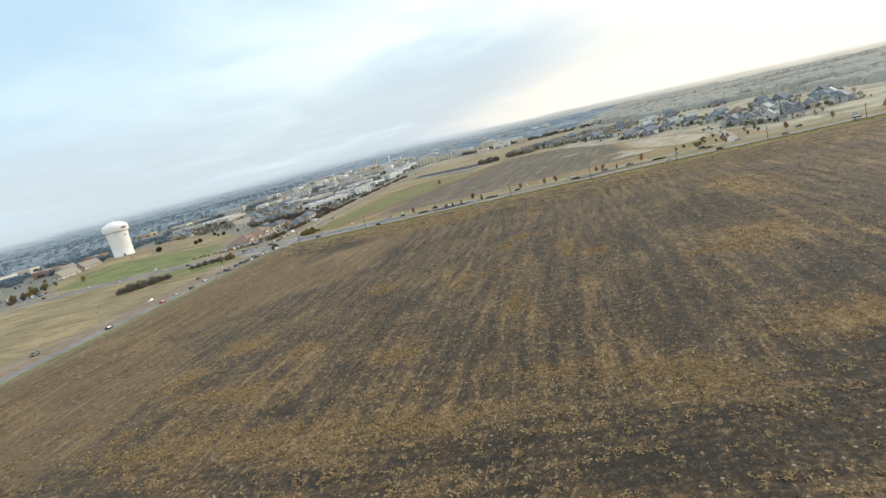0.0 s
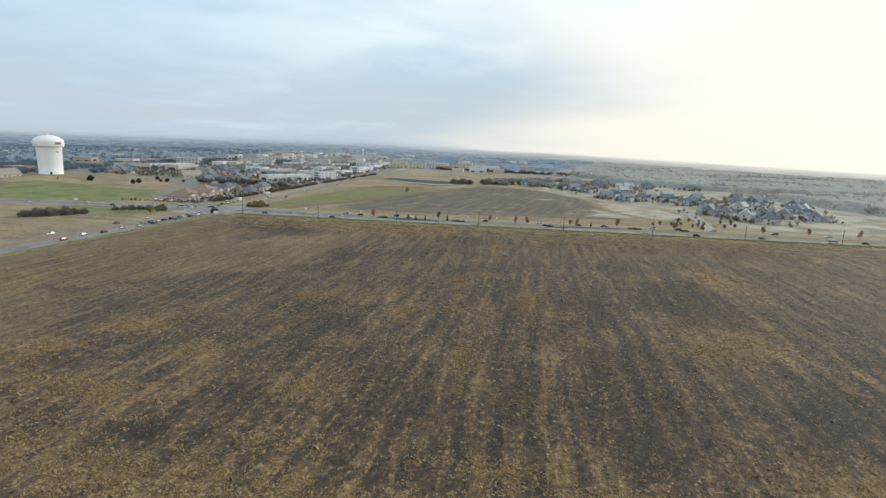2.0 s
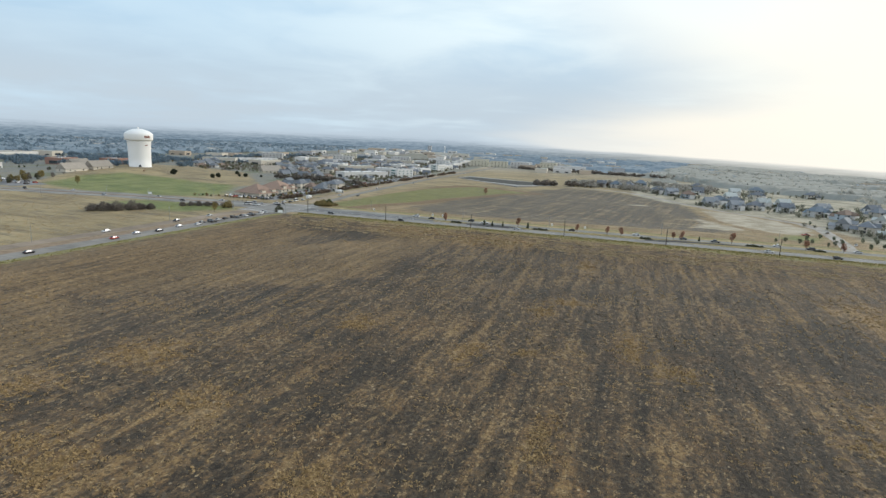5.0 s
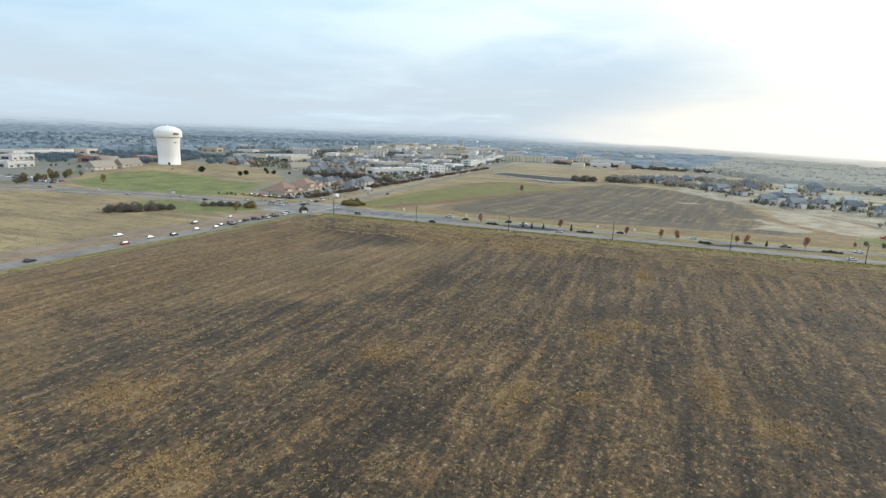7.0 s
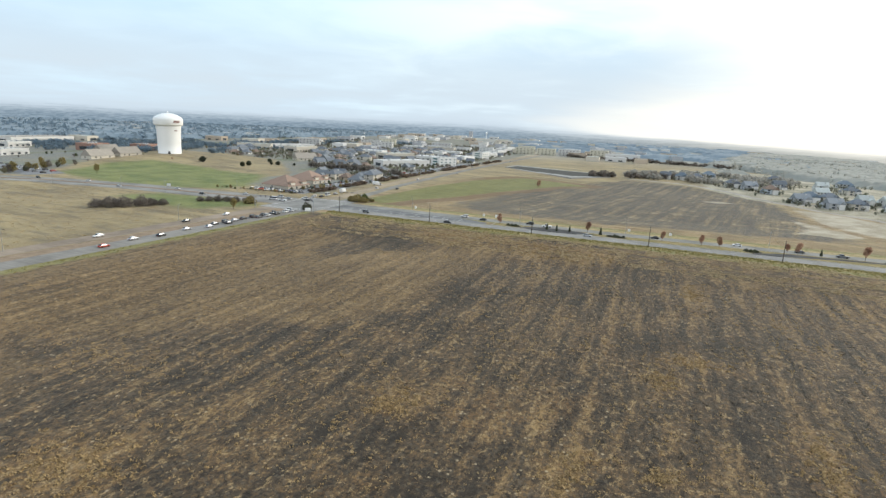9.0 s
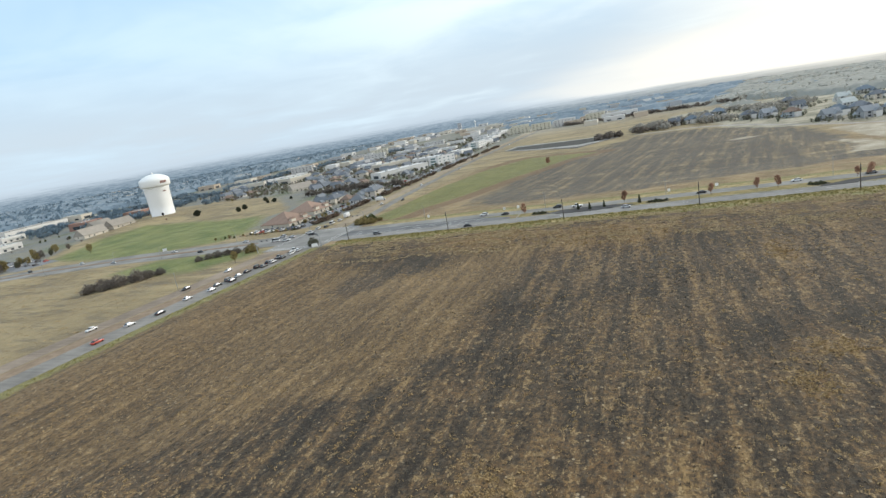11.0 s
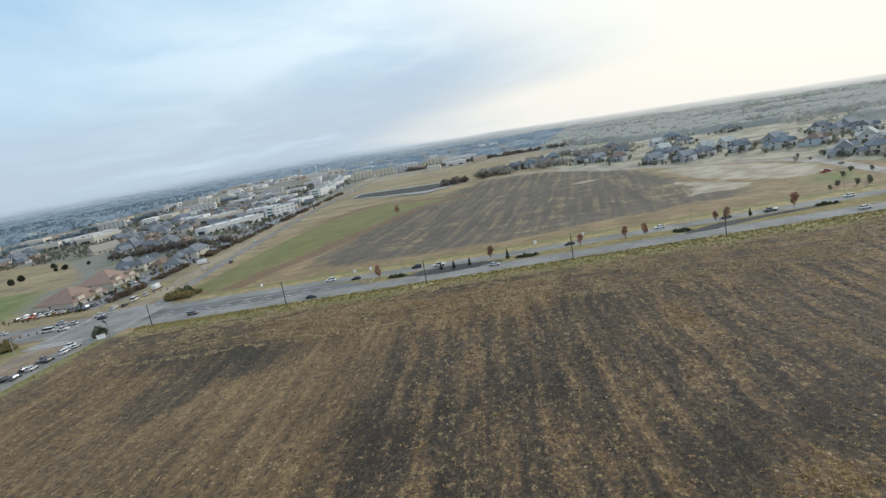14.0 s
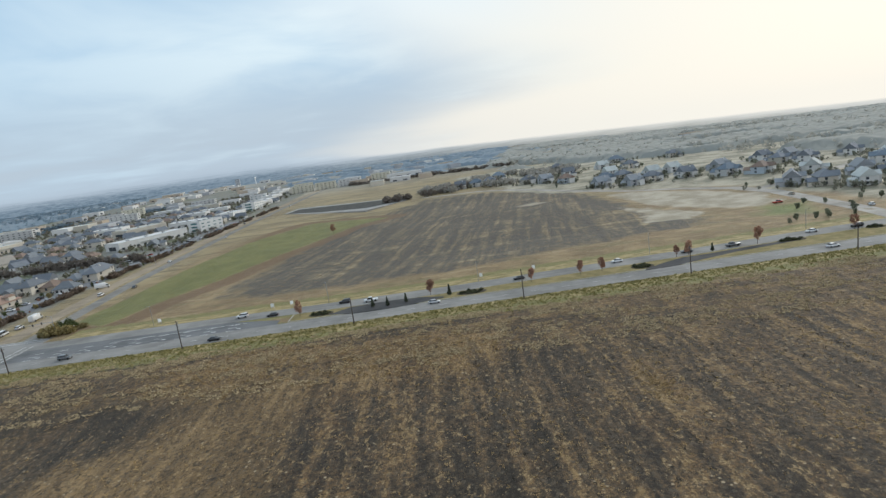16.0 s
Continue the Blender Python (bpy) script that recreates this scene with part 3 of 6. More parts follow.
# the tilled field beyond the road, darker, with straw along its rows
till_rows = n.noise(n.join(n.math("MULTIPLY", n.math("SUBTRACT", gxn, n.math("MULTIPLY", gyn, 0.18)), 0.19), n.math("MULTIPLY", gyn, 0.011), 0.0), 1.0, 3, 0.6)
till_f = n.math("ADD", n.math("MULTIPLY_ADD", n.math("SUBTRACT", till_rows, 0.5), 0.95, 0.215), n.math("ADD", n.math("MULTIPLY", blotch, 0.30), n.math("MULTIPLY", lumps, 0.25)))
till_f = n.math("ADD", till_f, n.math("MULTIPLY", n.math("SUBTRACT", n.noise(p, 0.30, 5, 0.9), 0.5), 1.35))
till = n.mix(n.ramp(till_f, 0.45, 0.80), (0.084, 0.073, 0.059), (0.245, 0.182, 0.102))
weeds = n.noise(n.join(n.math("MULTIPLY", gxn, 0.030), n.math("MULTIPLY", gyn, 0.055), 4.0), 1.0, 5, 0.7)
till = n.mix(n.math("MULTIPLY", n.ramp(weeds, 0.51, 0.64, 0, 0.8), n.ramp(till_rows, 0.42, 0.58, 0.2, 0.95)), till, n.mix(n.ramp(lumps, 0.4, 0.6), (0.20, 0.155, 0.085), (0.37, 0.29, 0.165)))
colour = n.mix(patchy("tilled", 20, 5, 0.06), colour, till)
rim = n.ramp(n.math("ABSOLUTE", n.math("ADD", n.math("ADD", cover("strip"), 8.0), n.math("MULTIPLY", n.math("SUBTRACT", blotch, 0.5), 14.0))), 9.0, 5.0, 0, 0.85)
colour = n.mix(n.math("MULTIPLY", rim, n.ramp(gxn, -196, -178)), colour, (0.15, 0.092, 0.05))
grass = n.mix(n.ramp(n.noise(p, 0.05, 5, 0.6), 0.35, 0.65), (0.095, 0.125, 0.034), (0.185, 0.195, 0.064))
grass = n.mix(n.ramp(n.noise(p, 0.9, 3, 0.6), 0.5, 0.75, 0, 0.4), grass, (0.22, 0.19, 0.09))
grass = n.mix(n.math("MULTIPLY", n.ramp(cover("strip"), -12, 4), n.ramp(n.noise(p, 0.035, 4, 0.65), 0.42, 0.70, 0.0, 0.6)), grass, (0.235, 0.205, 0.09))
colour = n.mix(patchy("green", 12, 8, 0.05), colour, grass)
lush = n.mix(n.ramp(n.noise(p, 0.06, 5, 0.65), 0.35, 0.65), (0.074, 0.102, 0.026), (0.160, 0.172, 0.050))
lush = n.mix(n.ramp(cover("strip"), -14, 2, 0, 0.45), lush, (0.20, 0.17, 0.07))
colour = n.mix(patchy("strip", 4, 1.5, 0.06), colour, lush)
bare = n.mix(n.ramp(n.noise(p, 0.07, 5, 0.6), 0.35, 0.65), (0.28, 0.24, 0.17), (0.42, 0.365, 0.28))
colour = n.mix(patchy("sand", 9, 3, 0.08), colour, bare)
edge_grass = n.mix(n.ramp(n.noise(n.join(n.math("MULTIPLY", gxn, 0.3), gyn, 0.0), 0.5, 4, 0.65), 0.40, 0.62), (0.215, 0.175, 0.075), (0.39, 0.305, 0.145))
sward = n.ramp(n.math("ADD", cover("verge"), n.math("MULTIPLY", n.math("SUBTRACT", n.noise(p, 0.12, 4, 0.65), 0.5), 12.0)), 6.0, 9.0, 0, 0.75)
edge_grass = n.mix(sward, edge_grass, n.mix(n.ramp(specks, 0.4, 0.6), (0.105, 0.11, 0.036), (0.215, 0.20, 0.075)))
near_edge = n.ramp(n.math("ADD", cover("verge"), n.math("MULTIPLY", n.math("SUBTRACT", n.noise(p, 0.25, 4, 0.6), 0.5), 9.0)), 14.5, 11.5)
colour = n.mix(near_edge, colour, edge_grass)
n.put(b.inputs["Base Color"], colour)
relief = n.math("ADD", n.math("MULTIPLY", lumps, 0.5), n.math("ADD", n.math("MULTIPLY", grain, 0.7), n.math("MULTIPLY", rows_fine, 0.4)))
bumped(n, b, relief, 0.6, 0.5)
ground_mesh.materials.append(m_ground)

# the hazy distance behind everything: a glowing ring, haze painted into its emission
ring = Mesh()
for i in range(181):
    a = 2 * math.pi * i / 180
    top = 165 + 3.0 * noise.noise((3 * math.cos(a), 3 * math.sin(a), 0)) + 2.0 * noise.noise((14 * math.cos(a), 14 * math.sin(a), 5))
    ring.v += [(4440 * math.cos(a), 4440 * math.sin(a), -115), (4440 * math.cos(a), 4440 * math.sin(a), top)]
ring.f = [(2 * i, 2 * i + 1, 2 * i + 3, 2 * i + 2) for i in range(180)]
m_far = bpy.data.materials.new("painted_haze")
m_far.use_nodes = True
m_far.node_tree.nodes.clear()
d = Tree(m_far.node_tree)
q = where(d)
qx, qy, qz = d.split(q)
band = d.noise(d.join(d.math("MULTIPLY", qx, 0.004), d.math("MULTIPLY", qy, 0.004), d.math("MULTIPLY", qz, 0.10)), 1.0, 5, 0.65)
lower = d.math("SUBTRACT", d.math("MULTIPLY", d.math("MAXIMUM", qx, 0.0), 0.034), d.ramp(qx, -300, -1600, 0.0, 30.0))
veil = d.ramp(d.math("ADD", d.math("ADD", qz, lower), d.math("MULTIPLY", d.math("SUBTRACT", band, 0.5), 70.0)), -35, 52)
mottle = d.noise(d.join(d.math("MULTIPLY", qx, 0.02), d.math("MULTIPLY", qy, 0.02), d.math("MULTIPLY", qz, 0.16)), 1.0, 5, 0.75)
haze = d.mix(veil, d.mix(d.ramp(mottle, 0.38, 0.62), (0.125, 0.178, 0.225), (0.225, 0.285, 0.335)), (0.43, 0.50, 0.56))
# emission painted paler on the sunward side
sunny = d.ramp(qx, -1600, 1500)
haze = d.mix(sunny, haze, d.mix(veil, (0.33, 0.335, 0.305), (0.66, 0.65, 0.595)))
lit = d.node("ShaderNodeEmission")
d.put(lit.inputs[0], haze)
gone = d.node("ShaderNodeBsdfTransparent")
fade = d.node("ShaderNodeMixShader")
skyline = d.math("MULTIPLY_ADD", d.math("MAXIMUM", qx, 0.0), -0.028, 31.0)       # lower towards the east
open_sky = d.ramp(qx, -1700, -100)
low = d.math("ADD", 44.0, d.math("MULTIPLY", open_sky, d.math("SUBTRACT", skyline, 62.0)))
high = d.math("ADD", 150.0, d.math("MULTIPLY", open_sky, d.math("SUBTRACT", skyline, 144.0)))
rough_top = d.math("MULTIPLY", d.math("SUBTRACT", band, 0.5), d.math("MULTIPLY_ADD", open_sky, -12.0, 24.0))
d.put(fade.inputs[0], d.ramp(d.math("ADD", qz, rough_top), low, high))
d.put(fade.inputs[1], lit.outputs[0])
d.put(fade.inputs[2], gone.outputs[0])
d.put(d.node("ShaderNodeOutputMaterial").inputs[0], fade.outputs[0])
tagged(new("backdrop", ring.data("backdrop", m_far)), "glowing backdrop of woods and hills at the horizon, with painted haze", "backdrop", "", "structure")
tagged(new("ground", ground_mesh), "ploughed brown fields and dry grassland reaching the horizon", "ground", "", "structure")


# ---- roads ----
def draped(name, sides, z0, mat, label, category="road", kind="structure", rim=0.0):
    """A band between two rows of points, laid on the land at a height z0 above it, with sides down to the land."""
    m = Mesh()
    k = len(sides)
    for (ax, ay), (bx, by) in sides:
        m.v += [(ax, ay, height(ax, ay) + z0), (bx, by, height(bx, by) + z0), (ax, ay, height(ax, ay) - 0.4), (bx, by, height(bx, by) - 0.4)]
    for i in range(k - 1):
        a, c = 4 * i, 4 * i + 4
        m.f += [(a, a + 1, c + 1, c), (a + 2, a, c, c + 2), (a + 1, a + 3, c + 3, c + 1)]
    m.f += [(2, 3, 1, 0), (4 * k - 4, 4 * k - 3, 4 * k - 1, 4 * k - 2)]
    return tagged(new(name, m.data(name, mat)), label, category, "", kind)


def along(points, width, every=12.0):
    """Both sides of a band of that width about a bent line."""
    line = [Vector(q) for q in points]
    fine = []
    for a, c in zip(line, line[1:]):
        k = max(1, int((c - a).length / every))
        fine += [a.lerp(c, i / k) for i in range(k)]
    fine.append(line[-1])
    out = []
    for i, q in enumerate(fine):
        d = (fine[min(i + 1, len(fine) - 1)] - fine[max(i - 1, 0)]).normalized()
        s = Vector((-d.y, d.x)) * width / 2
        out.append((tuple(q - s), tuple(q + s)))
    return out


def curve_x(low, high, a, c, every=10.0):
    xs = np.linspace(low, high, max(2, int((high - low) / every) + 1))
    return [((x, float(a(x))), (x, float(c(x)))) for x in xs]


MID_ROAD = asphalt("patched_asphalt", (0.15, 0.15, 0.15))
ROAD = "grey weathered asphalt road with faint wheel tracks"
draped("road_main_south", curve_x(-196, 900, south_edge, lambda x: south_edge(x) + 11), 0.06, OLD_ROAD, ROAD)
draped("road_main_north", curve_x(-196, 900, lambda x: north_edge(x) - 9.5, north_edge), 0.06, OLD_ROAD, ROAD)
draped("road_turning_lanes", curve_x(-196, -92, lambda x: south_edge(x) + 11, lambda x: north_edge(x) - 9.5 - max(0, x + 112) * 0.3), 0.064, MID_ROAD, "darker asphalt turning lanes before the crossing")
draped("road_crossing", along([(-216, -14), (-216, 40)], 40), 0.07, OLD_ROAD, "wide grey asphalt road crossing")
WEST = [(-236, 16), (-300, 10), (-370, 3), (-440, -12), (-510, -38), (-600, -80), (-900, -230)]
draped("road_main_west", along(WEST, 29), 0.06, OLD_ROAD, ROAD)


def side_x(y):
    return -217.0 + 0.03 * (y + 44)


SOUTH = [(side_x(y), y) for y in (-14, -150, -300, -500, -900)]
draped("road_side_south_east", along([(x + 9.5, y) for x, y in SOUTH], 11.5), 0.055, DUSTY_ROAD, ROAD)
EARTHY_ROAD = asphalt("earth_stained_asphalt", (0.25, 0.20, 0.155))
draped("road_side_south_west", along([(x - 10, y) for x, y in SOUTH], 10), 0.055, EARTHY_ROAD, "tan asphalt carriageway stained with earth")
NORTH = [(-211, 40), (-215, 75), (-225, 150), (-232, 250), (-240, 380), (-246, 550), (-254, 900), (-280, 1500), (-330, 2400)]
draped("road_side_north_east", along([(x + 5.5, y) for x, y in NORTH], 8.0), 0.055, DUSTY_ROAD, ROAD)
EARTH_TRACK = asphalt("trodden_earth", (0.29, 0.235, 0.17))
draped("road_side_north_west", along([(x - 6.5, y) for x, y in NORTH], 9.0), 0.055, EARTH_TRACK, "broad tan strip of bare trodden earth beside the road", "track")
LOOP = [(-42, 444), (16, 428), (74, 374), (106, 312), (132, 268), (163, 238), (184, 200), (188, 160), (184, 115), (177, 75), (170, 44)]
draped("street_loop", along(LOOP, 9), 0.055, STREET, "pale concrete street curving through the housing estate", "street")
draped("street_estate", along([(190, 180), (230, 190), (300, 235), (420, 260), (560, 330)], 8), 0.05, STREET, "pale concrete street between the houses", "street")
draped("street_far", along([(112, 304), (160, 332), (220, 330), (300, 360), (420, 420)], 8), 0.05, STREET, "pale concrete street between the houses", "street")
draped("lot_west", along([(-259, 52), (-262, 300), (-270, 480)], 18), 0.05, LOT, "grey asphalt parking strip along the shops", "parking lot")
draped("lot_far_west", along([(-480, 12), (-540, 30), (-600, 20)], 30), 0.05, LOT, "grey asphalt parking lot", "parking lot")


# medians, with concrete kerbs
def median(low, high, a, c, mat, label):
    draped("kerb", curve_x(low, high, a, c, 6), 0.16, KERB, "pale concrete kerb round the grassed median", "kerb")
    draped("median", curve_x(low + 0.4, high - 0.4, lambda x: a(x) + 0.3, lambda x: c(x) - 0.3, 6), 0.20, mat, label, "median")


def grass_cover(name, one, two):
    m, n, b = material(name, 0.95, 0, 0.15)
    f = n.math("ADD", n.math("MULTIPLY", n.noise(where(n), 0.25, 4, 0.6), 0.6), n.math("MULTIPLY", n.noise(where(n), 2.5, 3, 0.6), 0.4))
    n.put(b.inputs["Base Color"], n.mix(n.ramp(f, 0.35, 0.66), one, two))
    bumped(n, b, n.noise(where(n), 2.5, 3, 0.6), 0.5, 0.1)
    return m


MEDIAN_GRASS = grass_cover("median_grass", (0.17, 0.145, 0.06), (0.30, 0.235, 0.115))
BED_SOIL = grass_cover("bed_soil", (0.045, 0.04, 0.03), (0.10, 0.085, 0.06))
TAN_GRASS = grass_cover("tan_grass", (0.20, 0.145, 0.10), (0.31, 0.235, 0.165))
DRY_MEDIAN = "kerbed strip of short dry grass between the carriageways"
median(-88, 400, lambda x: south_edge(x) + 11.6, lambda x: north_edge(x) - 10.1, MEDIAN_GRASS, DRY_MEDIAN)
draped("median_side", along([(x, y) for x, y in SOUTH], 8), 0.03, TAN_GRASS, "strip of tan dry grass between the carriageways", "median")
draped("median_west", along([(-262, 14), (-300, 10), (-370, 3), (-440, -12), (-510, -38), (-600, -80)], 4), 0.2, TAN_GRASS, "narrow dry-grass median", "median")


TURN = "dark fresh asphalt turning lane cut through the median"
draped("road_turn_west", [((-73, 14.5), (-72, 15.5)), ((-62, 12), (-65, 21)), ((-55, 12), (-56, 22)), ((-47, 12.2), (-47, 22.4)), ((-37, 14), (-38, 21.3)), ((-28, 16), (-29, 18))], 0.215, DARK_ROAD, TURN)
draped("road_turn_east", [((49, 14.8), (50, 16.5)), ((58, 15), (60, 22)), ((66, 16.5), (68, 25.3)), ((78, 20), (78, 25.4)), ((88, 22.6), (90, 27)), ((100, 24.3), (100, 28.2)), ((113, 26.2), (113, 29))], 0.215, DARK_ROAD, TURN)


# ---- the water tower ----
def water_tower(x, y):
    base = height(x, y)
    t = thing("water_tower", pose(x, y, base - 0.3), "white water tower with a broad domed tank on a thick shaft", "water tower")
    part("shaft", Mesh().lathe([(13.9, 0), (13.2, 0.6), (13.3, 12), (13.6, 24), (14.1, 32), (14.6, 34.2)], 48), TOWER_WHITE, t, "white steel shaft", True)
    tank = part("tank", Mesh().lathe([(14.6, 34.0), (16.3, 34.6), (16.75, 35.4), (16.8, 41.6), (16.5, 42.7), (15.2, 44.2), (12.0, 46.3), (8.0, 48.0), (4.0, 48.9), (0.4, 49.2)], 64), TOWER_WHITE, t, "white domed tank", True)
    part("finial", Mesh().lathe([(0.9, 49.0), (0.9, 50.6), (0.5, 51.2), (0.1, 51.4)], 12), TOWER_WHITE, t)
    rail = Mesh()
    for i in range(24):
        a, c = 2 * math.pi * i / 24, 2 * math.pi * (i + 1) / 24
        rail.rod((3 * math.cos(a), 3 * math.sin(a), 50.0), (3 * math.cos(c), 3 * math.sin(c), 50.0), 0.06, 0.06, 4)
        rail.rod((3 * math.cos(a), 3 * math.sin(a), 48.8), (3 * math.cos(a), 3 * math.sin(a), 50.0), 0.05, 0.05, 4)
    part("roof_railing", rail, STEEL, t)
    part("door", Mesh().box(9.7, -9.7, 0.3, 0.5, 2.4, 3.0, radians(-45)), DARK_METAL, t, "dark steel door")
    # lettering: plain bars bent round the tank
    facing = radians(-9)
    for k in range(6):
        a0 = facing + radians(-13 + 4.6 * k)
        m = Mesh()
        for j in range(4):
            u, v = a0 + radians(0.85 * j), a0 + radians(0.85 * (j + 1))
            m.add([(17.0 * math.cos(u), 17.0 * math.sin(u), 37.6), (17.0 * math.cos(v), 17.0 * math.sin(v), 37.6), (17.0 * math.cos(v), 17.0 * math.sin(v), 40.4), (17.0 * math.cos(u), 17.0 * math.sin(u), 40.4),
                   (16.7 * math.cos(u), 16.7 * math.sin(u), 37.6), (16.7 * math.cos(v), 16.7 * math.sin(v), 37.6), (16.7 * math.cos(v), 16.7 * math.sin(v), 40.4), (16.7 * math.cos(u), 16.7 * math.sin(u), 40.4)],
                  [(0, 1, 2, 3), (4, 7, 6, 5), (0, 4, 5, 1), (3, 2, 6, 7)])
        part("lettering_bar", m, TOWER_MARK, tank, "rust-red lettering bar")
    for k in range(3):
        a = facing + radians(-4 + 5 * k)
        part("lettering_bar", Mesh().box(14.0 * math.cos(a), 14.0 * math.sin(a), 27.6, 0.3, 0.8, 1.3, a), TOWER_MARK, t, "rust-red lettering bar")
    return t


water_tower(-573, 224)


# ---- poles, lamps and signs along the roads ----
def utility_pole(x, y, tall=10.2, turn=0.0):
    t = thing("utility_pole", pose(x, y, height(x, y) - 0.3, 0, 0, turn), "dark weathered timber utility pole in the grass verge", "utility pole", "poles along the road")
    part("shaft", Mesh().rod((0, 0, 0), (0, 0, tall + 0.3), 0.21, 0.14, 8), POLE_WOOD, t)
    arm = part("crossarm", Mesh().box(0, 0, tall - 0.75, 0.14, 2.3, 0.16), POLE_WOOD, t)
    for v in (-1.0, -0.45, 0.45, 1.0):
        part("insulator", Mesh().lathe([(0.05, 0), (0.08, 0.06), (0.05, 0.12), (0.08, 0.18), (0.03, 0.24)], 6, 0, v, tall - 0.59), STEEL, arm)
    part("transformer_bracket", Mesh().box(0.16, 0, tall - 2.2, 0.12, 0.5, 0.7), DARK_METAL, t)
    return t


for i, x in enumerate((-182.3, -121.6, -60.8, 0.0, 60.5, 121.5, 182.0, 243.0, 304.0, 365.0)):
    utility_pole(x, float(south_edge(x)) - 2.2, (9.9, 10.3, 9.6, 10.9, 10.4, 10.2, 10.0, 10.3, 10.1, 10.0)[i])


def street_lamp(x, y, turn, tall=9.0):
    t = thing("street_lamp", pose(x, y, height(x, y) - 0.2, 0, 0, turn), "slim grey steel street lamp with a short arm", "street lamp", "lamps along the roads")
    part("post", Mesh().rod((0, 0, 0), (0, 0, tall), 0.11, 0.07, 8), STEEL, t)
    part("arm", Mesh().rod((0, 0, tall - 0.1), (1.9, 0, tall + 0.35), 0.05, 0.04, 6), STEEL, t)
    part("lamp_head", Mesh().box(2.2, 0, tall + 0.28, 0.8, 0.32, 0.16, 0, 0.8), DARK_METAL, t)
    return t


for x, y, turn in ((-76, 33.6, -90), (-13.5, 33.4, -90), (60, 39, -90), (130, 44, -90), (-150, 35, -90), (-323, -8, 90), (-360, -13, 90), (-290, 27, -90), (-233, -80, 0), (-233, -165, 0),
                   (-233, -20, 0), (-196, 42, 180), (-240, 45, 0), (-236, 210, 0), (-246, 330, 0), (-420, -22, 90)):
    street_lamp(x, y, turn)


def signal_mast(x, y, turn, reach=11.0):
    t = thing("traffic_signal", pose(x, y, height(x, y), 0, 0, turn), "grey steel traffic signal mast with a long arm", "traffic signal", "signals at the crossing")
    part("post", Mesh().rod((0, 0, 0), (0, 0, 7.4), 0.17, 0.12, 8), STEEL, t)
    part("arm", Mesh().rod((0, 0, 6.3), (reach, 0, 6.9), 0.11, 0.06, 6), STEEL, t)
    for k in range(3):
        head = part("signal_head", Mesh().box(reach - 0.6 - 3.2 * k, 0, 6.0, 0.36, 0.3, 1.1), DARK_METAL, t)
        part("visor", Mesh().box(reach - 0.6 - 3.2 * k, -0.22, 6.3, 0.3, 0.16, 0.5), DARK_METAL, head)
    return t


for x, y, turn in ((-194, -14, 135), (-196, 42, 200), (-238, 40, -45), (-238, -15, 20)):
    signal_mast(x, y, turn)


def sign_board(x, y, turn, wide, tall, lift, label, name="sign"):
    t = thing(name, pose(x, y, height(x, y) + 0.0, 0, 0, turn), label, "sign")
    part("board", Mesh().box(0, 0, lift, wide, 0.12, tall), WHITE_SIGN, t)
    for s in (-1, 1):
        part("post", Mesh().box(s * wide * 0.4, 0.09, -0.2, 0.09, 0.06, lift + tall * 0.8 + 0.2), STEEL, t)
    return t


for x, y, turn in ((-148.4, 37, 0), (-191.6, 47, 15), (10.5, 38.5, 0), (-12, 37.6, 0), (-92, 36, 0), (-100, 35.5, 0)):
    sign_board(x, y, turn, 1.3, 1.5, 0.9, "small plain white board on posts in the verge")
sign_board(-198.6, -13.5, 30, 3.4, 1.9, 0.5, "low white board beside the corner bush")
sign_board(-346, 16, 20, 3.0, 1.8, 1.0, "low white board on the grass slope")


# ---- trees and bushes ----
rng = random.Random(7)


def crown_mesh(blobs, leaves, size, rng):
    """Many small bent leaves over uneven clumps; blobs: middle and radii."""
    m = Mesh()
    total = sum(r[0] * r[1] + r[1] * r[2] for _, r in blobs)
    for (cx, cy, cz), (rx, ry, rz) in blobs:
        for _ in range(max(4, int(leaves * (rx * ry + ry * rz) / total))):
            u, a = rng.uniform(-1, 1), rng.uniform(0, 2 * math.pi)
            q, d = math.sqrt(1 - u * u), rng.uniform(0.55, 1.08)
            c = Vector((cx + rx * d * q * math.cos(a), cy + ry * d * q * math.sin(a), cz + rz * d * u))
            s = size * rng.uniform(0.6, 1.4)
            e = Euler((rng.uniform(0, 6.3), rng.uniform(0, 6.3), rng.uniform(0, 6.3))).to_matrix()
            pts = [tuple(c + e @ Vector(k)) for k in ((-s, -s * 0.4, 0), (0, -s * 0.55, s * 0.25), (s, 0, 0), (0, s * 0.55, s * 0.25), (-s * 0.8, s * 0.4, -0.1 * s))]
            m.add(pts, [(0, 1, 3, 4), (1, 2, 3)])
    return m


def trunk_mesh(tall, r, limbs, spread, rng, first=0.35):
    m = Mesh().rod((0, 0, -0.3), (0, 0, tall * 0.62), r, r * 0.5, 7)
    m.rod((0, 0, tall * 0.6), (rng.uniform(-0.2, 0.2), rng.uniform(-0.2, 0.2), tall * 0.92), r * 0.5, r * 0.12, 5)
    for k in range(limbs):
        a, z = k * 2.4 + rng.uniform(-0.4, 0.4), tall * rng.uniform(first, 0.75)
        tip = (spread * math.cos(a) * rng.uniform(0.6, 1), spread * math.sin(a) * rng.uniform(0.6, 1), z + tall * rng.uniform(0.12, 0.28))
        m.rod((0, 0, z), tip, r * 0.35, r * 0.08, 5)
    return m


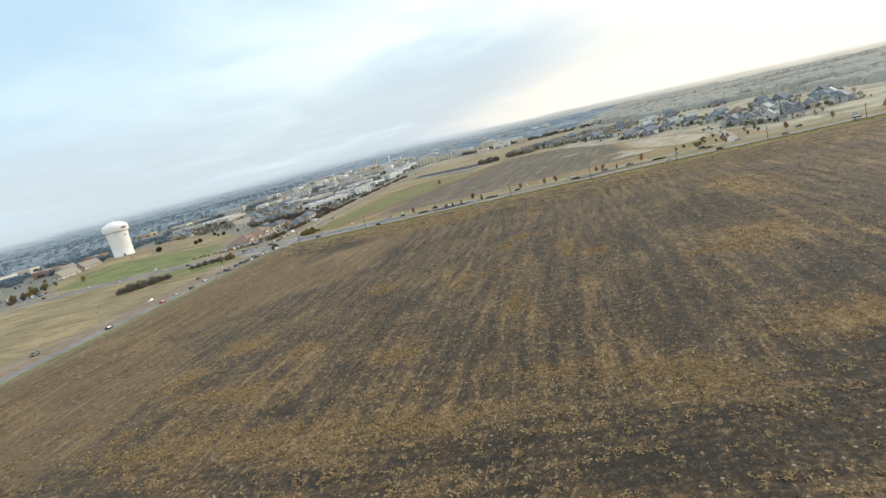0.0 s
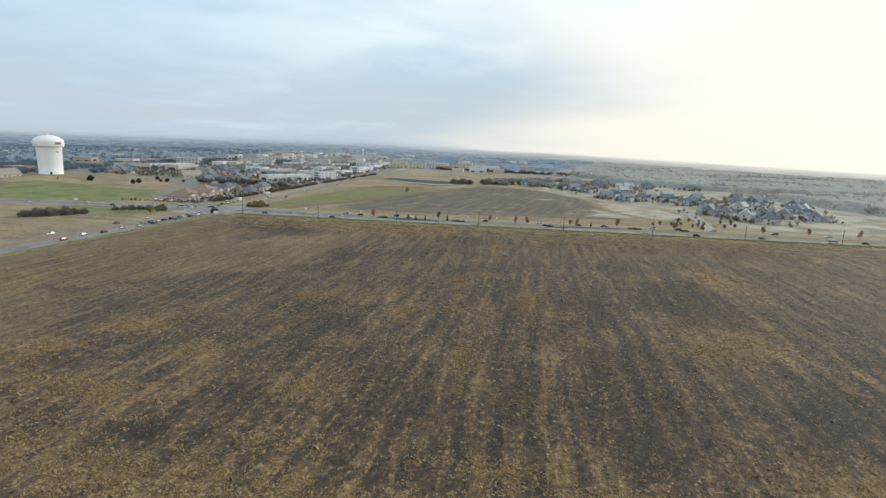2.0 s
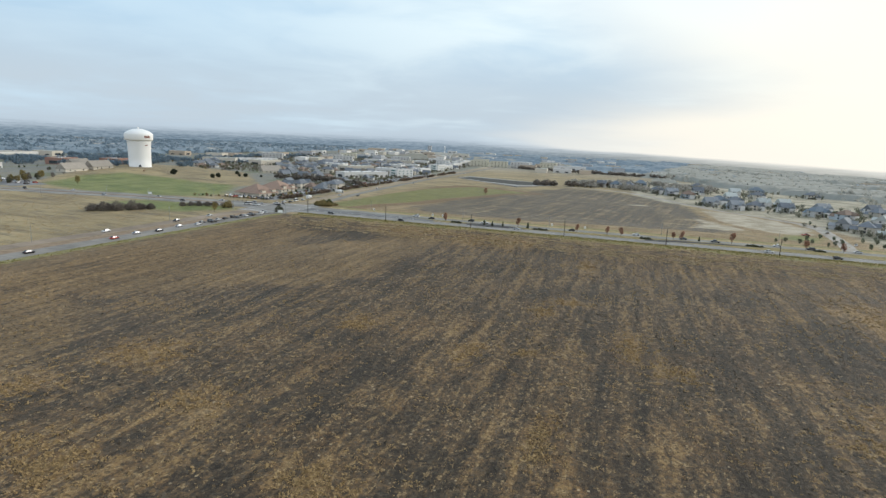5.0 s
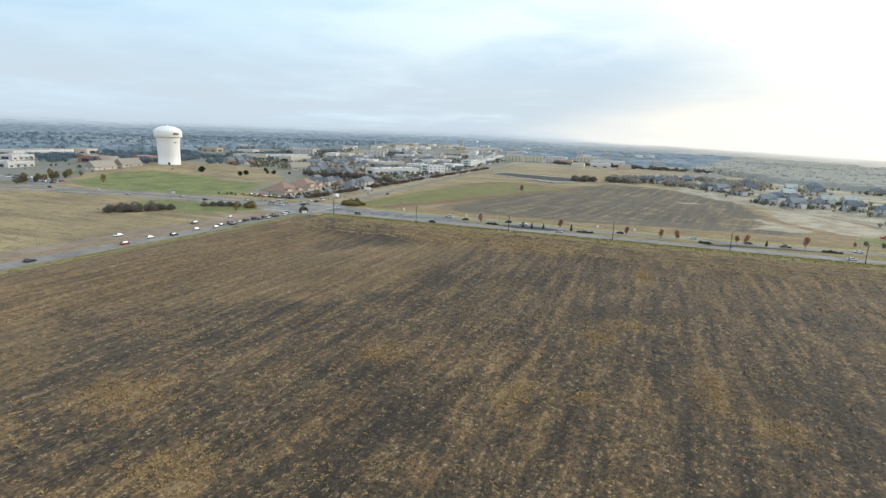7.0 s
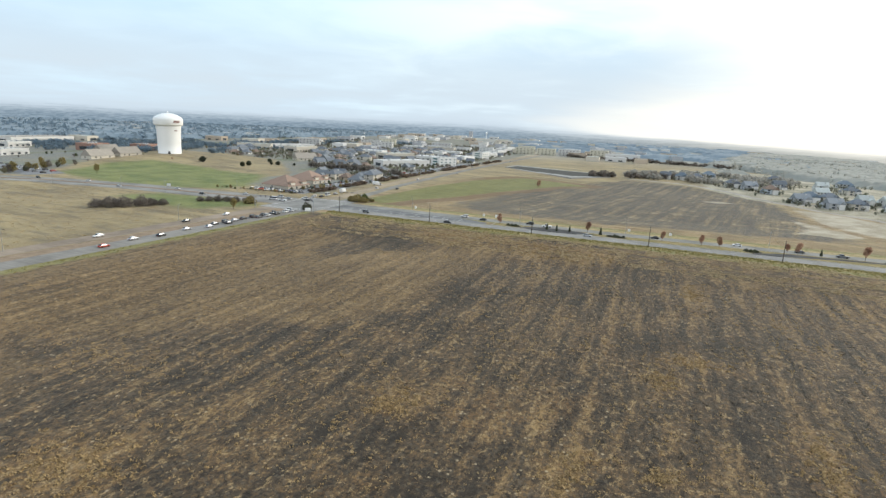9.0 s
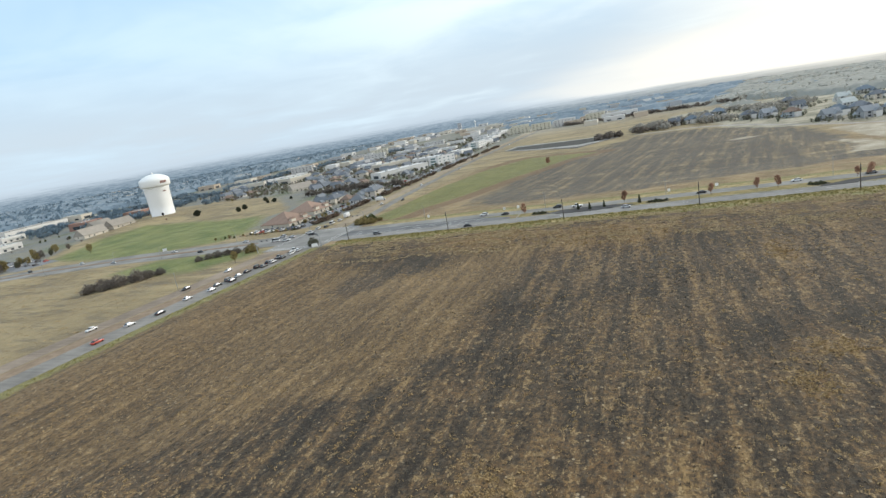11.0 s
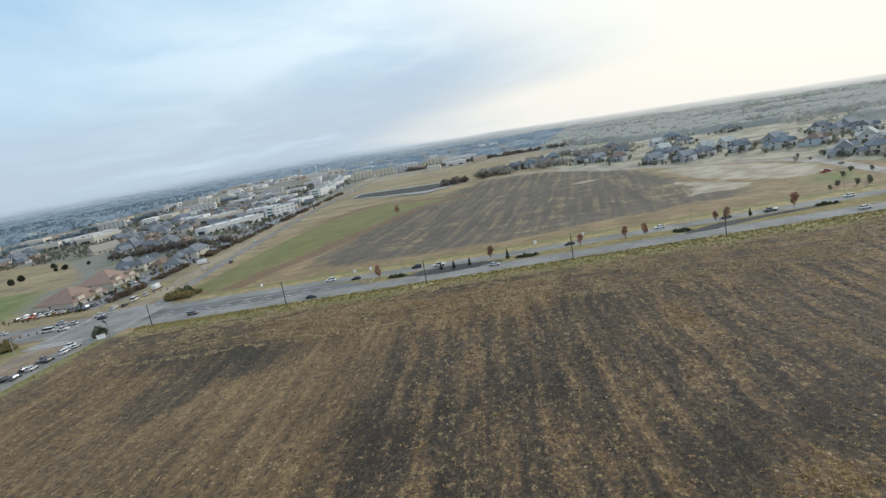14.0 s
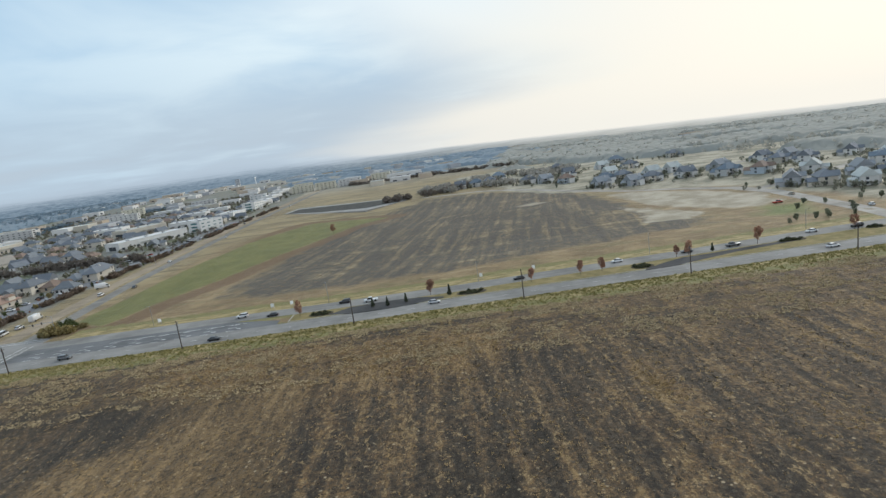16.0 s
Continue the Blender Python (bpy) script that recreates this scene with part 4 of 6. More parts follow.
def tree_kind(name, label, category, group, leaf, tall, wide, leaves, size, rng, trunk=0.16, low=0.3, clumps=7):
    t = thing(name, pose(0, 0, -2000), label, category, group)
    part("trunk", trunk_mesh(tall, trunk, 8, wide * 0.8, rng, low), BARK, t)
    blobs = [((0, 0, tall * (low + 1) / 2), (wide * 0.75, wide * 0.75, tall * (1 - low) / 2))]
    for k in range(clumps):
        a, q = rng.uniform(0, 6.3), rng.uniform(0.3, 0.75)
        z = tall * rng.uniform(low + 0.1, 0.9)
        blobs.append(((wide * q * math.cos(a), wide * q * math.sin(a), z), (wide * rng.uniform(0.3, 0.5), wide * rng.uniform(0.3, 0.5), tall * rng.uniform(0.1, 0.2))))
    part("crown", crown_mesh(blobs, leaves, size, rng), leaf, t)
    return t


def conifer_kind(name, label, category, group, tall, wide, rng):
    t = thing(name, pose(0, 0, -2000), label, category, group)
    part("trunk", Mesh().rod((0, 0, -0.3), (0, 0, tall * 0.9), 0.14, 0.03, 6), BARK, t)
    blobs = [((0, 0, tall * (0.14 + 0.8 * k / 7)), (wide * (1 - 0.115 * k), wide * (1 - 0.115 * k), tall * 0.1)) for k in range(8)]
    part("crown", crown_mesh(blobs, 520, 0.24, rng), FIR_LEAF, t)
    return t


def shrub_kind(name, label, category, group, leaf, tall, wide, leaves, size, rng):
    t = thing(name, pose(0, 0, -2000), label, category, group)
    m = Mesh()
    for k in range(6):
        a = k * 1.05
        m.rod((0, 0, -0.2), (wide * 0.5 * math.cos(a), wide * 0.5 * math.sin(a), tall * 0.7), 0.06, 0.02, 5)
    part("stems", m, BARK, t)
    blobs = [((wide * 0.55 * math.cos(k * 1.3), wide * 0.55 * math.sin(k * 1.3), tall * rng.uniform(0.22, 0.45)), (wide * 0.45, wide * 0.45, tall * rng.uniform(0.25, 0.38))) for k in range(6)]
    blobs.append(((0, 0, tall * 0.52), (wide * 0.58, wide * 0.58, tall * 0.46)))
    part("foliage", crown_mesh(blobs, leaves, size, rng), leaf, t)
    return t


def planted(kinds, spots, rng, low=0.85, high=1.15, sink=0.0):
    """The first spots take the kinds themselves, the others copies."""
    free = list(kinds)
    for i, (x, y, *s) in enumerate(spots):
        size = s[0] if s else rng.uniform(low, high)
        m = pose(x, y, height(x, y) + sink, 0, 0, rng.uniform(0, 360)) @ Matrix.Diagonal((size, size, size * rng.uniform(0.93, 1.07), 1))
        if i < len(free):
            free[i].matrix_basis = m
        else:
            copy_thing(free[i % len(free)], m)


RUST = [tree_kind("young_street_tree", "young street tree with rust-red autumn leaves", "tree", "young trees along the median", RUST_LEAF, 6.3, 1.75, 520, 0.26, rng, 0.1, 0.25) for _ in range(3)]
planted(RUST, [(-84.4, 18.5, 1.0), (-33.5, 22.0, 1.05), (25.8, 21.0, 1.0), (34.4, 21.5, 0.95), (6.3, 21.0, 0.85), (66.5, 27.6, 0.8), (71.5, 28.0, 1.0), (101, 30.5, 1.1), (142.6, 33.0, 1.1), (163, 35, 1.0),
               (205, 36, 1.0), (236, 37, 1.0), (270, 38, 1.0)], rng, sink=0.2)
FIRS = [conifer_kind("small_conifer", "small dark upright conifer in the median", "conifer", "conifers in the median", 3.6, 0.75, rng) for _ in range(2)]
planted(FIRS, [(-55.9, 17.3, 1.0), (-50.0, 15.8, 0.95), (-43.0, 17.5, 0.95), (-26.0, 19.2, 1.15), (82.0, 29.5, 0.9)], rng, sink=0.2)
SHRUBS = [shrub_kind("median_shrub", "low dark green shrub in a median bed", "shrub", "shrubs in the median beds", BED_LEAF, 1.0, 1.1, 160, 0.2, rng) for _ in range(2)]
spots = []
for cx, cy, rx, ry in ((-76.0, 17.2, 4.0, 2.2), (-17.5, 18.4, 5.0, 2.4), (50, 20.5, 3.6, 2.6), (114, 28.8, 5.0, 1.8), (150, 31, 3, 1.5)):
    for k in range(13):
        a, q = k * 2.4, math.sqrt((k + 0.5) / 13)
        spots.append((cx + rx * q * math.cos(a), cy + ry * q * math.sin(a)))
    bed = Mesh().slab([(cx + (rx + 0.9) * math.cos(i * math.pi / 10), cy + (ry + 0.7) * math.sin(i * math.pi / 10)) for i in range(20)], 0.1, 0.235)
    tagged(new("planting_bed", bed.data("planting_bed", BED_SOIL)), "dark mulched planting bed in the median", "planting bed", "", "structure")
planted(SHRUBS, spots, rng, 0.7, 1.2, 0.2)

HILL = [tree_kind("round_cedar", "round dark evergreen standing on the grass hill", "tree", "dark trees on the hill", FIR_LEAF, 8.5, 5.0, 2200, 0.6, rng, 0.3, 0.03, 9) for _ in range(3)]
planted(HILL, [(-486, 190, 0.75), (-430.8, 191.7, 0.62), (-436, 207, 0.62), (-451, 262, 0.72), (-421, 240, 0.9), (-429, 238, 0.65), (-404, 248, 0.45)], rng)
BIG = [shrub_kind("corner_bush", "large rounded olive-green bush at the road corner", "bush", "", OLIVE_LEAF, 6.0, 3.6, 900, 0.4, rng)]
planted(BIG, [(-203.0, -8.5, 0.9)], rng)
THICKET = [shrub_kind("bare_thicket", "grey-brown leafless thicket in dry grass", "thicket", "thickets west of the side road", BARE_TWIG, 5.4, 4.4, 1700, 0.27, rng) for _ in range(2)]
planted(THICKET, [(-296, -71, 1.3), (-291, -66, 1.25), (-301, -76, 0.8), (-287, -57, 1.0), (-286, -51, 0.75), (-277, -22, 0.5), (-273, -18, 0.55), (-268, -15, 0.6), (-263, -12, 0.6), (-258, -10, 0.55), (-253, -6, 0.5), (-282, -46, 0.6)], rng)
CORNER = [shrub_kind("green_bush", "dense dark green bush with a yellowing edge", "bush", "", GREEN_LEAF, 5.2, 3.4, 1000, 0.36, rng)]
planted(CORNER, [(-195, 50, 1.05), (-200, 51, 0.75)], rng)
PALE = [shrub_kind("yellow_bush", "low yellow-green bush in dry grass", "bush", "", YELLOW_LEAF, 3.0, 2.4, 600, 0.3, rng)]
planted(PALE, [(-192.0, 44, 1.4), (-197.0, 42.5, 1.35), (-201.8, 43.5, 1.0), (-189.5, 50, 0.7), (-246, -10, 1.3)], rng)
LONE = [tree_kind("lone_tree", "small reddish-brown leafless tree at the grass strip's end", "tree", "", RUST_LEAF, 8.0, 2.8, 420, 0.34, rng, 0.15, 0.2)]
planted(LONE, [(-114.7, 263, 1.0)], rng)
AUTUMN = [tree_kind("yellow_tree", "small tree with yellow-brown autumn leaves", "tree", "", YELLOW_LEAF, 8.5, 2.6, 520, 0.34, rng, 0.14, 0.2)]
planted(AUTUMN, [(-459, 42, 1.1), (-238, -34, 0.8), (-508, 4, 1.0), (-516, 20, 0.9), (-527, 40, 1.1)], rng)
GROVE = [tree_kind("grove_tree", "broad brown-leaved tree beside the western road", "tree", "trees by the western lot", leaf, 8.0, 3.6, 620, 0.42, rng, 0.2, 0.1) for leaf in (OLIVE_LEAF, BARE_TWIG, YELLOW_LEAF)]
planted(GROVE, [(-500 - 3.1 * k + 4 * math.sin(5 * k), -8 + 6.2 * k + 5 * math.sin(3 * k), 0.75 + 0.3 * math.sin(7 * k) ** 2) for k in range(14)], rng)


# ---- pond and its banks ----
BASIN = [(-208, 478), (-160, 440), (-104, 412), (-66, 446), (-60, 466), (-82, 482), (-130, 492), (-175, 508), (-203, 516)]


def widened(k, j):
    return [(-134 + (x + 134) * k, 466 + (y - 466) * j) for x, y in BASIN]


BASIN_FLOOR = grass_cover("basin_floor", (0.045, 0.047, 0.045), (0.11, 0.105, 0.09))
GRAVEL = asphalt("grey_gravel", (0.30, 0.29, 0.27))
tagged(new("basin_bank", Mesh().slab(widened(1.07, 1.45), -1.5, 0.55).data("basin_bank", GRAVEL)), "grey gravel bank round a drainage basin", "bank", "", "structure")
tagged(new("basin_floor", Mesh().slab(BASIN, -1.5, 0.62).data("basin_floor", BASIN_FLOOR)), "dark damp floor of a long drainage basin", "basin", "", "structure")


# ---- vehicles ----
def loft(sections):
    """A hull through (x, half width, bottom, top) sections, with softened edges."""
    m, n = Mesh(), 8
    for x, hw, z0, z1 in sections:
        k = min(0.12, (z1 - z0) * 0.3)
        m.v += [(x, -hw + 0.08, z0), (x, hw - 0.08, z0), (x, hw, z0 + k), (x, hw, z1 - k), (x, hw - k, z1), (x, -hw + k, z1), (x, -hw, z1 - k), (x, -hw, z0 + k)]
    for s in range(len(sections) - 1):
        a, c = s * n, (s + 1) * n
        m.f += [(a + i, a + (i + 1) % n, c + (i + 1) % n, c + i) for i in range(n)]
    last = (len(sections) - 1) * n
    m.f += [tuple(range(n - 1, -1, -1)), tuple(last + i for i in range(n))]
    return m


def tapered(x0, x1, x2, x3, w0, w1, z0, z1):
    """A glasshouse: bottom from x0 to x3, top from x1 to x2."""
    return Mesh().add([(x0, -w0, z0), (x3, -w0, z0), (x3, w0, z0), (x0, w0, z0), (x1, -w1, z1), (x2, -w1, z1), (x2, w1, z1), (x1, w1, z1)],
                      [(3, 2, 1, 0), (4, 5, 6, 7), (0, 1, 5, 4), (1, 2, 6, 5), (2, 3, 7, 6), (3, 0, 4, 7)])


SHAPES = {   # hull sections; glasshouse; roof height; wheel places
    "car": ([(-2.35, 0.72, 0.42, 0.72), (-2.25, 0.86, 0.26, 0.92), (-1.3, 0.9, 0.22, 0.98), (0.9, 0.9, 0.22, 0.96), (1.9, 0.86, 0.24, 0.80), (2.28, 0.72, 0.3, 0.66)], (-2.0, -1.15, 0.35, 1.15, 0.80, 0.62, 0.94, 1.42), (-1.4, 1.42), 0.33),
    "suv": ([(-2.35, 0.82, 0.42, 1.0), (-2.28, 0.93, 0.32, 1.12), (-1.0, 0.95, 0.28, 1.14), (1.0, 0.95, 0.28, 1.10), (2.0, 0.92, 0.30, 1.0), (2.35, 0.78, 0.38, 0.86)], (-2.25, -1.95, 0.45, 1.15, 0.85, 0.70, 1.1, 1.74), (-1.4, 1.45), 0.38),
    "pickup": ([(-2.85, 0.9, 0.5, 1.02), (-2.8, 0.97, 0.4, 1.06), (-0.6, 0.97, 0.36, 1.06), (1.2, 0.97, 0.36, 1.10), (2.5, 0.94, 0.38, 1.04), (2.8, 0.8, 0.45, 0.92)], (-0.65, -0.4, 0.9, 1.6, 0.88, 0.74, 1.06, 1.84), (-1.75, 1.8), 0.41),
    "van": ([(-2.9, 0.95, 0.5, 1.1), (-2.85, 1.0, 0.36, 1.2), (0.0, 1.02, 0.34, 1.2), (2.0, 1.0, 0.36, 1.2), (2.8, 0.9, 0.4, 0.98)], (-2.85, -2.8, 1.5, 2.3, 0.98, 0.9, 1.18, 2.25), (-1.8, 1.9), 0.38),
    "truck": ([(-4.2, 1.15, 0.6, 3.2), (-4.15, 1.2, 0.55, 3.3), (1.9, 1.2, 0.55, 3.3), (2.0, 1.1, 0.5, 1.5), (3.6, 1.05, 0.5, 1.3), (3.9, 0.95, 0.55, 1.15)], (2.05, 2.1, 2.9, 3.35, 1.02, 0.92, 1.3, 2.3), (-2.8, 2.9), 0.48)}
WHEEL = Mesh().rod((0, -0.12, 0), (0, 0.12, 0), 1.0, 1.0, 14).data("wheel", RUBBER)
VEHICLES = {}
WORDS = {"car": "saloon car", "suv": "sport utility vehicle", "pickup": "pickup truck", "van": "panel van", "truck": "box truck"}


def vehicle(kind, colour, x, y, turn, group="traffic on the roads", lift=0.0):
    m = pose(x, y, height(x, y) + 0.065 + lift, 0, 0, turn)
    if (kind, colour) in VEHICLES:
        return tagged(copy_thing(VEHICLES[kind, colour], m), group=group)
    hull, house, axles, r = SHAPES[kind]
    t = thing({"car": "car", "suv": "suv", "pickup": "pickup", "van": "van", "truck": "truck"}[kind], m, f"{colour} {WORDS[kind]} standing on grey asphalt", "car" if kind in ("car", "suv") else "truck", group)
    part("body", loft(hull), CAR_PAINTS[colour], t, "", True)
    part("glasshouse", tapered(*house), CAR_GLASS, t, "dark tinted glass")
    x0, x1, x2, x3, w0, w1, z0, z1 = house
    part("roof", Mesh().box((x1 + x2) / 2, 0, z1 - 0.02, x2 - x1 + 0.12, 2 * w1 + 0.06, 0.07, 0, 0.94), CAR_PAINTS[colour], t)
    for a in axles:
        for s in (-1, 1):
            wheel = part("wheel", WHEEL, None, t)
            wheel.matrix_basis = pose(a, s * (hull[2][1] - 0.1), r) @ Matrix.Diagonal((r, 1, r, 1))
    for s in (-1, 1):
        fx, fw, _, f1 = hull[-1]
        part("headlamp", Mesh().box(fx - 0.05, s * (fw - 0.16), f1 - 0.2, 0.14, 0.28, 0.13), LAMP_CLEAR, t)
        bx, bw, _, b1 = hull[0]
        part("tail_lamp", Mesh().box(bx + 0.02, s * (bw - 0.12), min(b1, 1.0) - 0.2, 0.12, 0.22, 0.16), LAMP_RED, t)
    VEHICLES[kind, colour] = t
    return t


rng = random.Random(3)
KINDS = ["car"] * 5 + ["suv"] * 4 + ["pickup"] * 2 + ["van"]
COLOURS = ["white"] * 4 + ["black"] * 4 + ["silver"] * 3 + ["grey"] * 3 + ["blue", "red", "tan"]
slope = math.degrees(math.atan(0.022))
# main road, southern carriageway heading east, northern heading west
for kind, colour, x, lane in (("car", "black", -112, 2.4), ("suv", "grey", -168, 6.0), ("car", "silver", -32, 8.5), ("car", "white", 118, 5.5), ("suv", "black", 152, 2.6), ("car", "grey", 196, 6), ("van", "white", 240, 3), ("car", "black", 262, 6.5), ("car", "silver", 310, 3)):
    vehicle(kind, colour, x, float(south_edge(x)) + lane, slope)
for kind, colour, x, lane in (("suv", "white", -110.5, 4.0), ("car", "black", -97, 8.0), ("suv", "black", -68.5, 3.4), ("pickup", "white", -57.5, 6.5), ("car", "black", 2.5, 6.2), ("car", "white", 44, 3.2), ("car", "grey", 73, 5.0),
                              ("pickup", "grey", 92, 6.5), ("car", "white", 128, 4.0), ("suv", "black", 146, 6.5), ("car", "silver", 172, 3.5), ("suv", "grey", 214, 6), ("car", "white", 252, 3.2), ("car", "black", 290, 6.5)):
    vehicle(kind, colour, x, float(north_edge(x)) - lane, 180 + slope)
# queue on the side road before the crossing
for i, (kind, colour, y, lane) in enumerate((("pickup", "white", -18, 0), ("car", "silver", -19, 3.6), ("suv", "white", -25, 3.5), ("pickup", "grey", -32, 0.2), ("car", "black", -33, 3.6), ("car", "black", -40.5, 0.1), ("suv", "silver", -41, 3.6), ("car", "grey", -48, 3.5), ("suv", "black", -49, 0.2),
                                             ("car", "black", -56.5, 0.1), ("car", "silver", -63, 0.3), ("suv", "grey", -69.5, 0.2), ("car", "black", -71, 3.6), ("car", "grey", -77, 0.2), ("car", "silver", -84, 3.5), ("car", "silver", -95, 0.3), ("car", "black", -112, 3.0), ("car", "silver", -124, 0.2), ("car", "red", -140, 3.2), ("car", "black", -182, 3.3))):
    vehicle(kind, colour, side_x(y) + 6.6 + lane, y, 90, "cars queueing at the crossing")
for kind, colour, y in (("car", "black", -80), ("car", "white", -128), ("suv", "grey", -210), ("car", "silver", -52)):
    vehicle(kind, colour, side_x(y) - 10, y, -90)
# in and beyond the crossing
for kind, colour, x, y, turn in (("suv", "white", -232, 30, 200), ("car", "black", -226, 24, 190), ("pickup", "white", -238, 13, 185), ("van", "white", -247, 14, 185), ("car", "silver", -240, 22, 182), ("car", "white", -234, 45, 100), ("car", "black", -229, 46, 95),
                                 ("suv", "silver", -250, 26, 185), ("car", "grey", -262, 8, 5), ("car", "white", -278, 22, 172), ("car", "black", -300, 3, -6), ("car", "white", -333, 12, 174), ("car", "silver", -372, -5, -8), ("car", "white", -416, 3, 170), ("suv", "black", -455, -10, -14),
                                 ("suv", "white", -223, 120, 95), ("car", "black", -209, 130, -82), ("car", "white", -228, 215, 93), ("car", "silver", -225, 320, -86), ("car", "grey", -244, 430, 92), ("suv", "white", -236, 600, -88), ("car", "white", 183, 75, 75), ("car", "tan", 186, 140, 88)):
    vehicle(kind, colour, x, y, turn, "traffic on the roads", 0.012)
# parked along the shops and in the lots
for spot in ((-229, 65, 95), (-230, 56, 95), (-233, 42, 97), (-270, 161, 10), (-270.5, 165, 10), (-271, 169, 10), (-271.5, 173, 10), (-272, 177, 10), (-272.5, 181, 10), (-279, 164, 190), (-279, 170, 190), (-279.5, 176, 190)):
    vehicle(rng.choice(("suv", "car", "van")), rng.choice(("white", "white", "silver")), *spot, "cars parked along the shops")
for k in range(20):
    vehicle(rng.choice(KINDS), rng.choice(COLOURS), -256 - 4.6 * (k // 2) + rng.uniform(-0.4, 0.4), 52 + 6.0 * (k % 2), 90 + rng.uniform(-4, 4), "cars parked along the shops")
for i in range(34):
    y = 66 + i * 11.5 + rng.uniform(-2, 2)
    for dx in (-7.5, 6.5):
        if rng.random() < 0.72:
            vehicle(rng.choice(KINDS), rng.choice(COLOURS), -260.5 - (y - 62) * 0.02 + dx, y, rng.choice((0, 180)) + 90 * (rng.random() < 0.15), "cars parked along the shops")
vehicle("truck", "white", -231, 79, 96, "cars parked along the shops")
vehicle("truck", "white", -236, 144, 30, "cars parked along the shops")
for i in range(16):
    vehicle(rng.choice(KINDS[:9]), rng.choice(COLOURS), -488 - i * 6.5, 15 + 12 * (i % 2) + i * 0.8, 90, "cars in the far lot")
vehicle("pickup", "red", 167, 123, 10, "traffic on the roads", 0.0)


# ---- houses ----
def gable(m, x0, x1, y0, y1, z, rise, over=0.5):
    """A pitched roof with its ridge along x, with thickness."""
    x0, x1, y0, y1, ym = x0 - over, x1 + over, y0 - over, y1 + over, (y0 + y1) / 2
    t = 0.25
    return m.add([(x0, y0, z), (x1, y0, z), (x1, y1, z), (x0, y1, z), (x0, ym, z + rise), (x1, ym, z + rise), (x0, y0, z - t), (x1, y0, z - t), (x1, y1, z - t), (x0, y1, z - t)],
                 [(0, 1, 5, 4), (2, 3, 4, 5), (0, 4, 3), (1, 2, 5), (6, 9, 8, 7), (6, 7, 1, 0), (7, 8, 2, 1), (8, 9, 3, 2), (9, 6, 0, 3)])


def hip(m, x0, x1, y0, y1, z, rise, over=0.6):
    x0, x1, y0, y1 = x0 - over, x1 + over, y0 - over, y1 + over
    k, ym, t = min((y1 - y0) / 2, (x1 - x0) / 2 - 0.2), (y0 + y1) / 2, 0.25
    return m.add([(x0, y0, z), (x1, y0, z), (x1, y1, z), (x0, y1, z), (x0 + k, ym, z + rise), (x1 - k, ym, z + rise), (x0, y0, z - t), (x1, y0, z - t), (x1, y1, z - t), (x0, y1, z - t)],
                 [(0, 1, 5, 4), (2, 3, 4, 5), (0, 4, 3), (1, 2, 5), (6, 9, 8, 7), (6, 7, 1, 0), (7, 8, 2, 1), (8, 9, 3, 2), (9, 6, 0, 3)])


def window(t, x, y, z, wide, tall, side, panes=True):
    """side: outward way, as 'x' or 'y' with a sign."""
    along_x = side[1] == "y"
    s = 1 if side[0] == "+" else -1
    f = Mesh().box(x, y, z - 0.08, wide + 0.2 if along_x else 0.14, 0.14 if along_x else wide + 0.2, tall + 0.16)
    frame_part = part("window", f, TRIM, t)
    if not panes:
        frame_part.data.materials[0] = GLASS
        return
    q = Mesh().box(x + (0 if along_x else s * 0.05), y + (s * 0.05 if along_x else 0), z, wide if along_x else 0.12, 0.12 if along_x else wide, tall)
    part("pane", q, GLASS, frame_part)


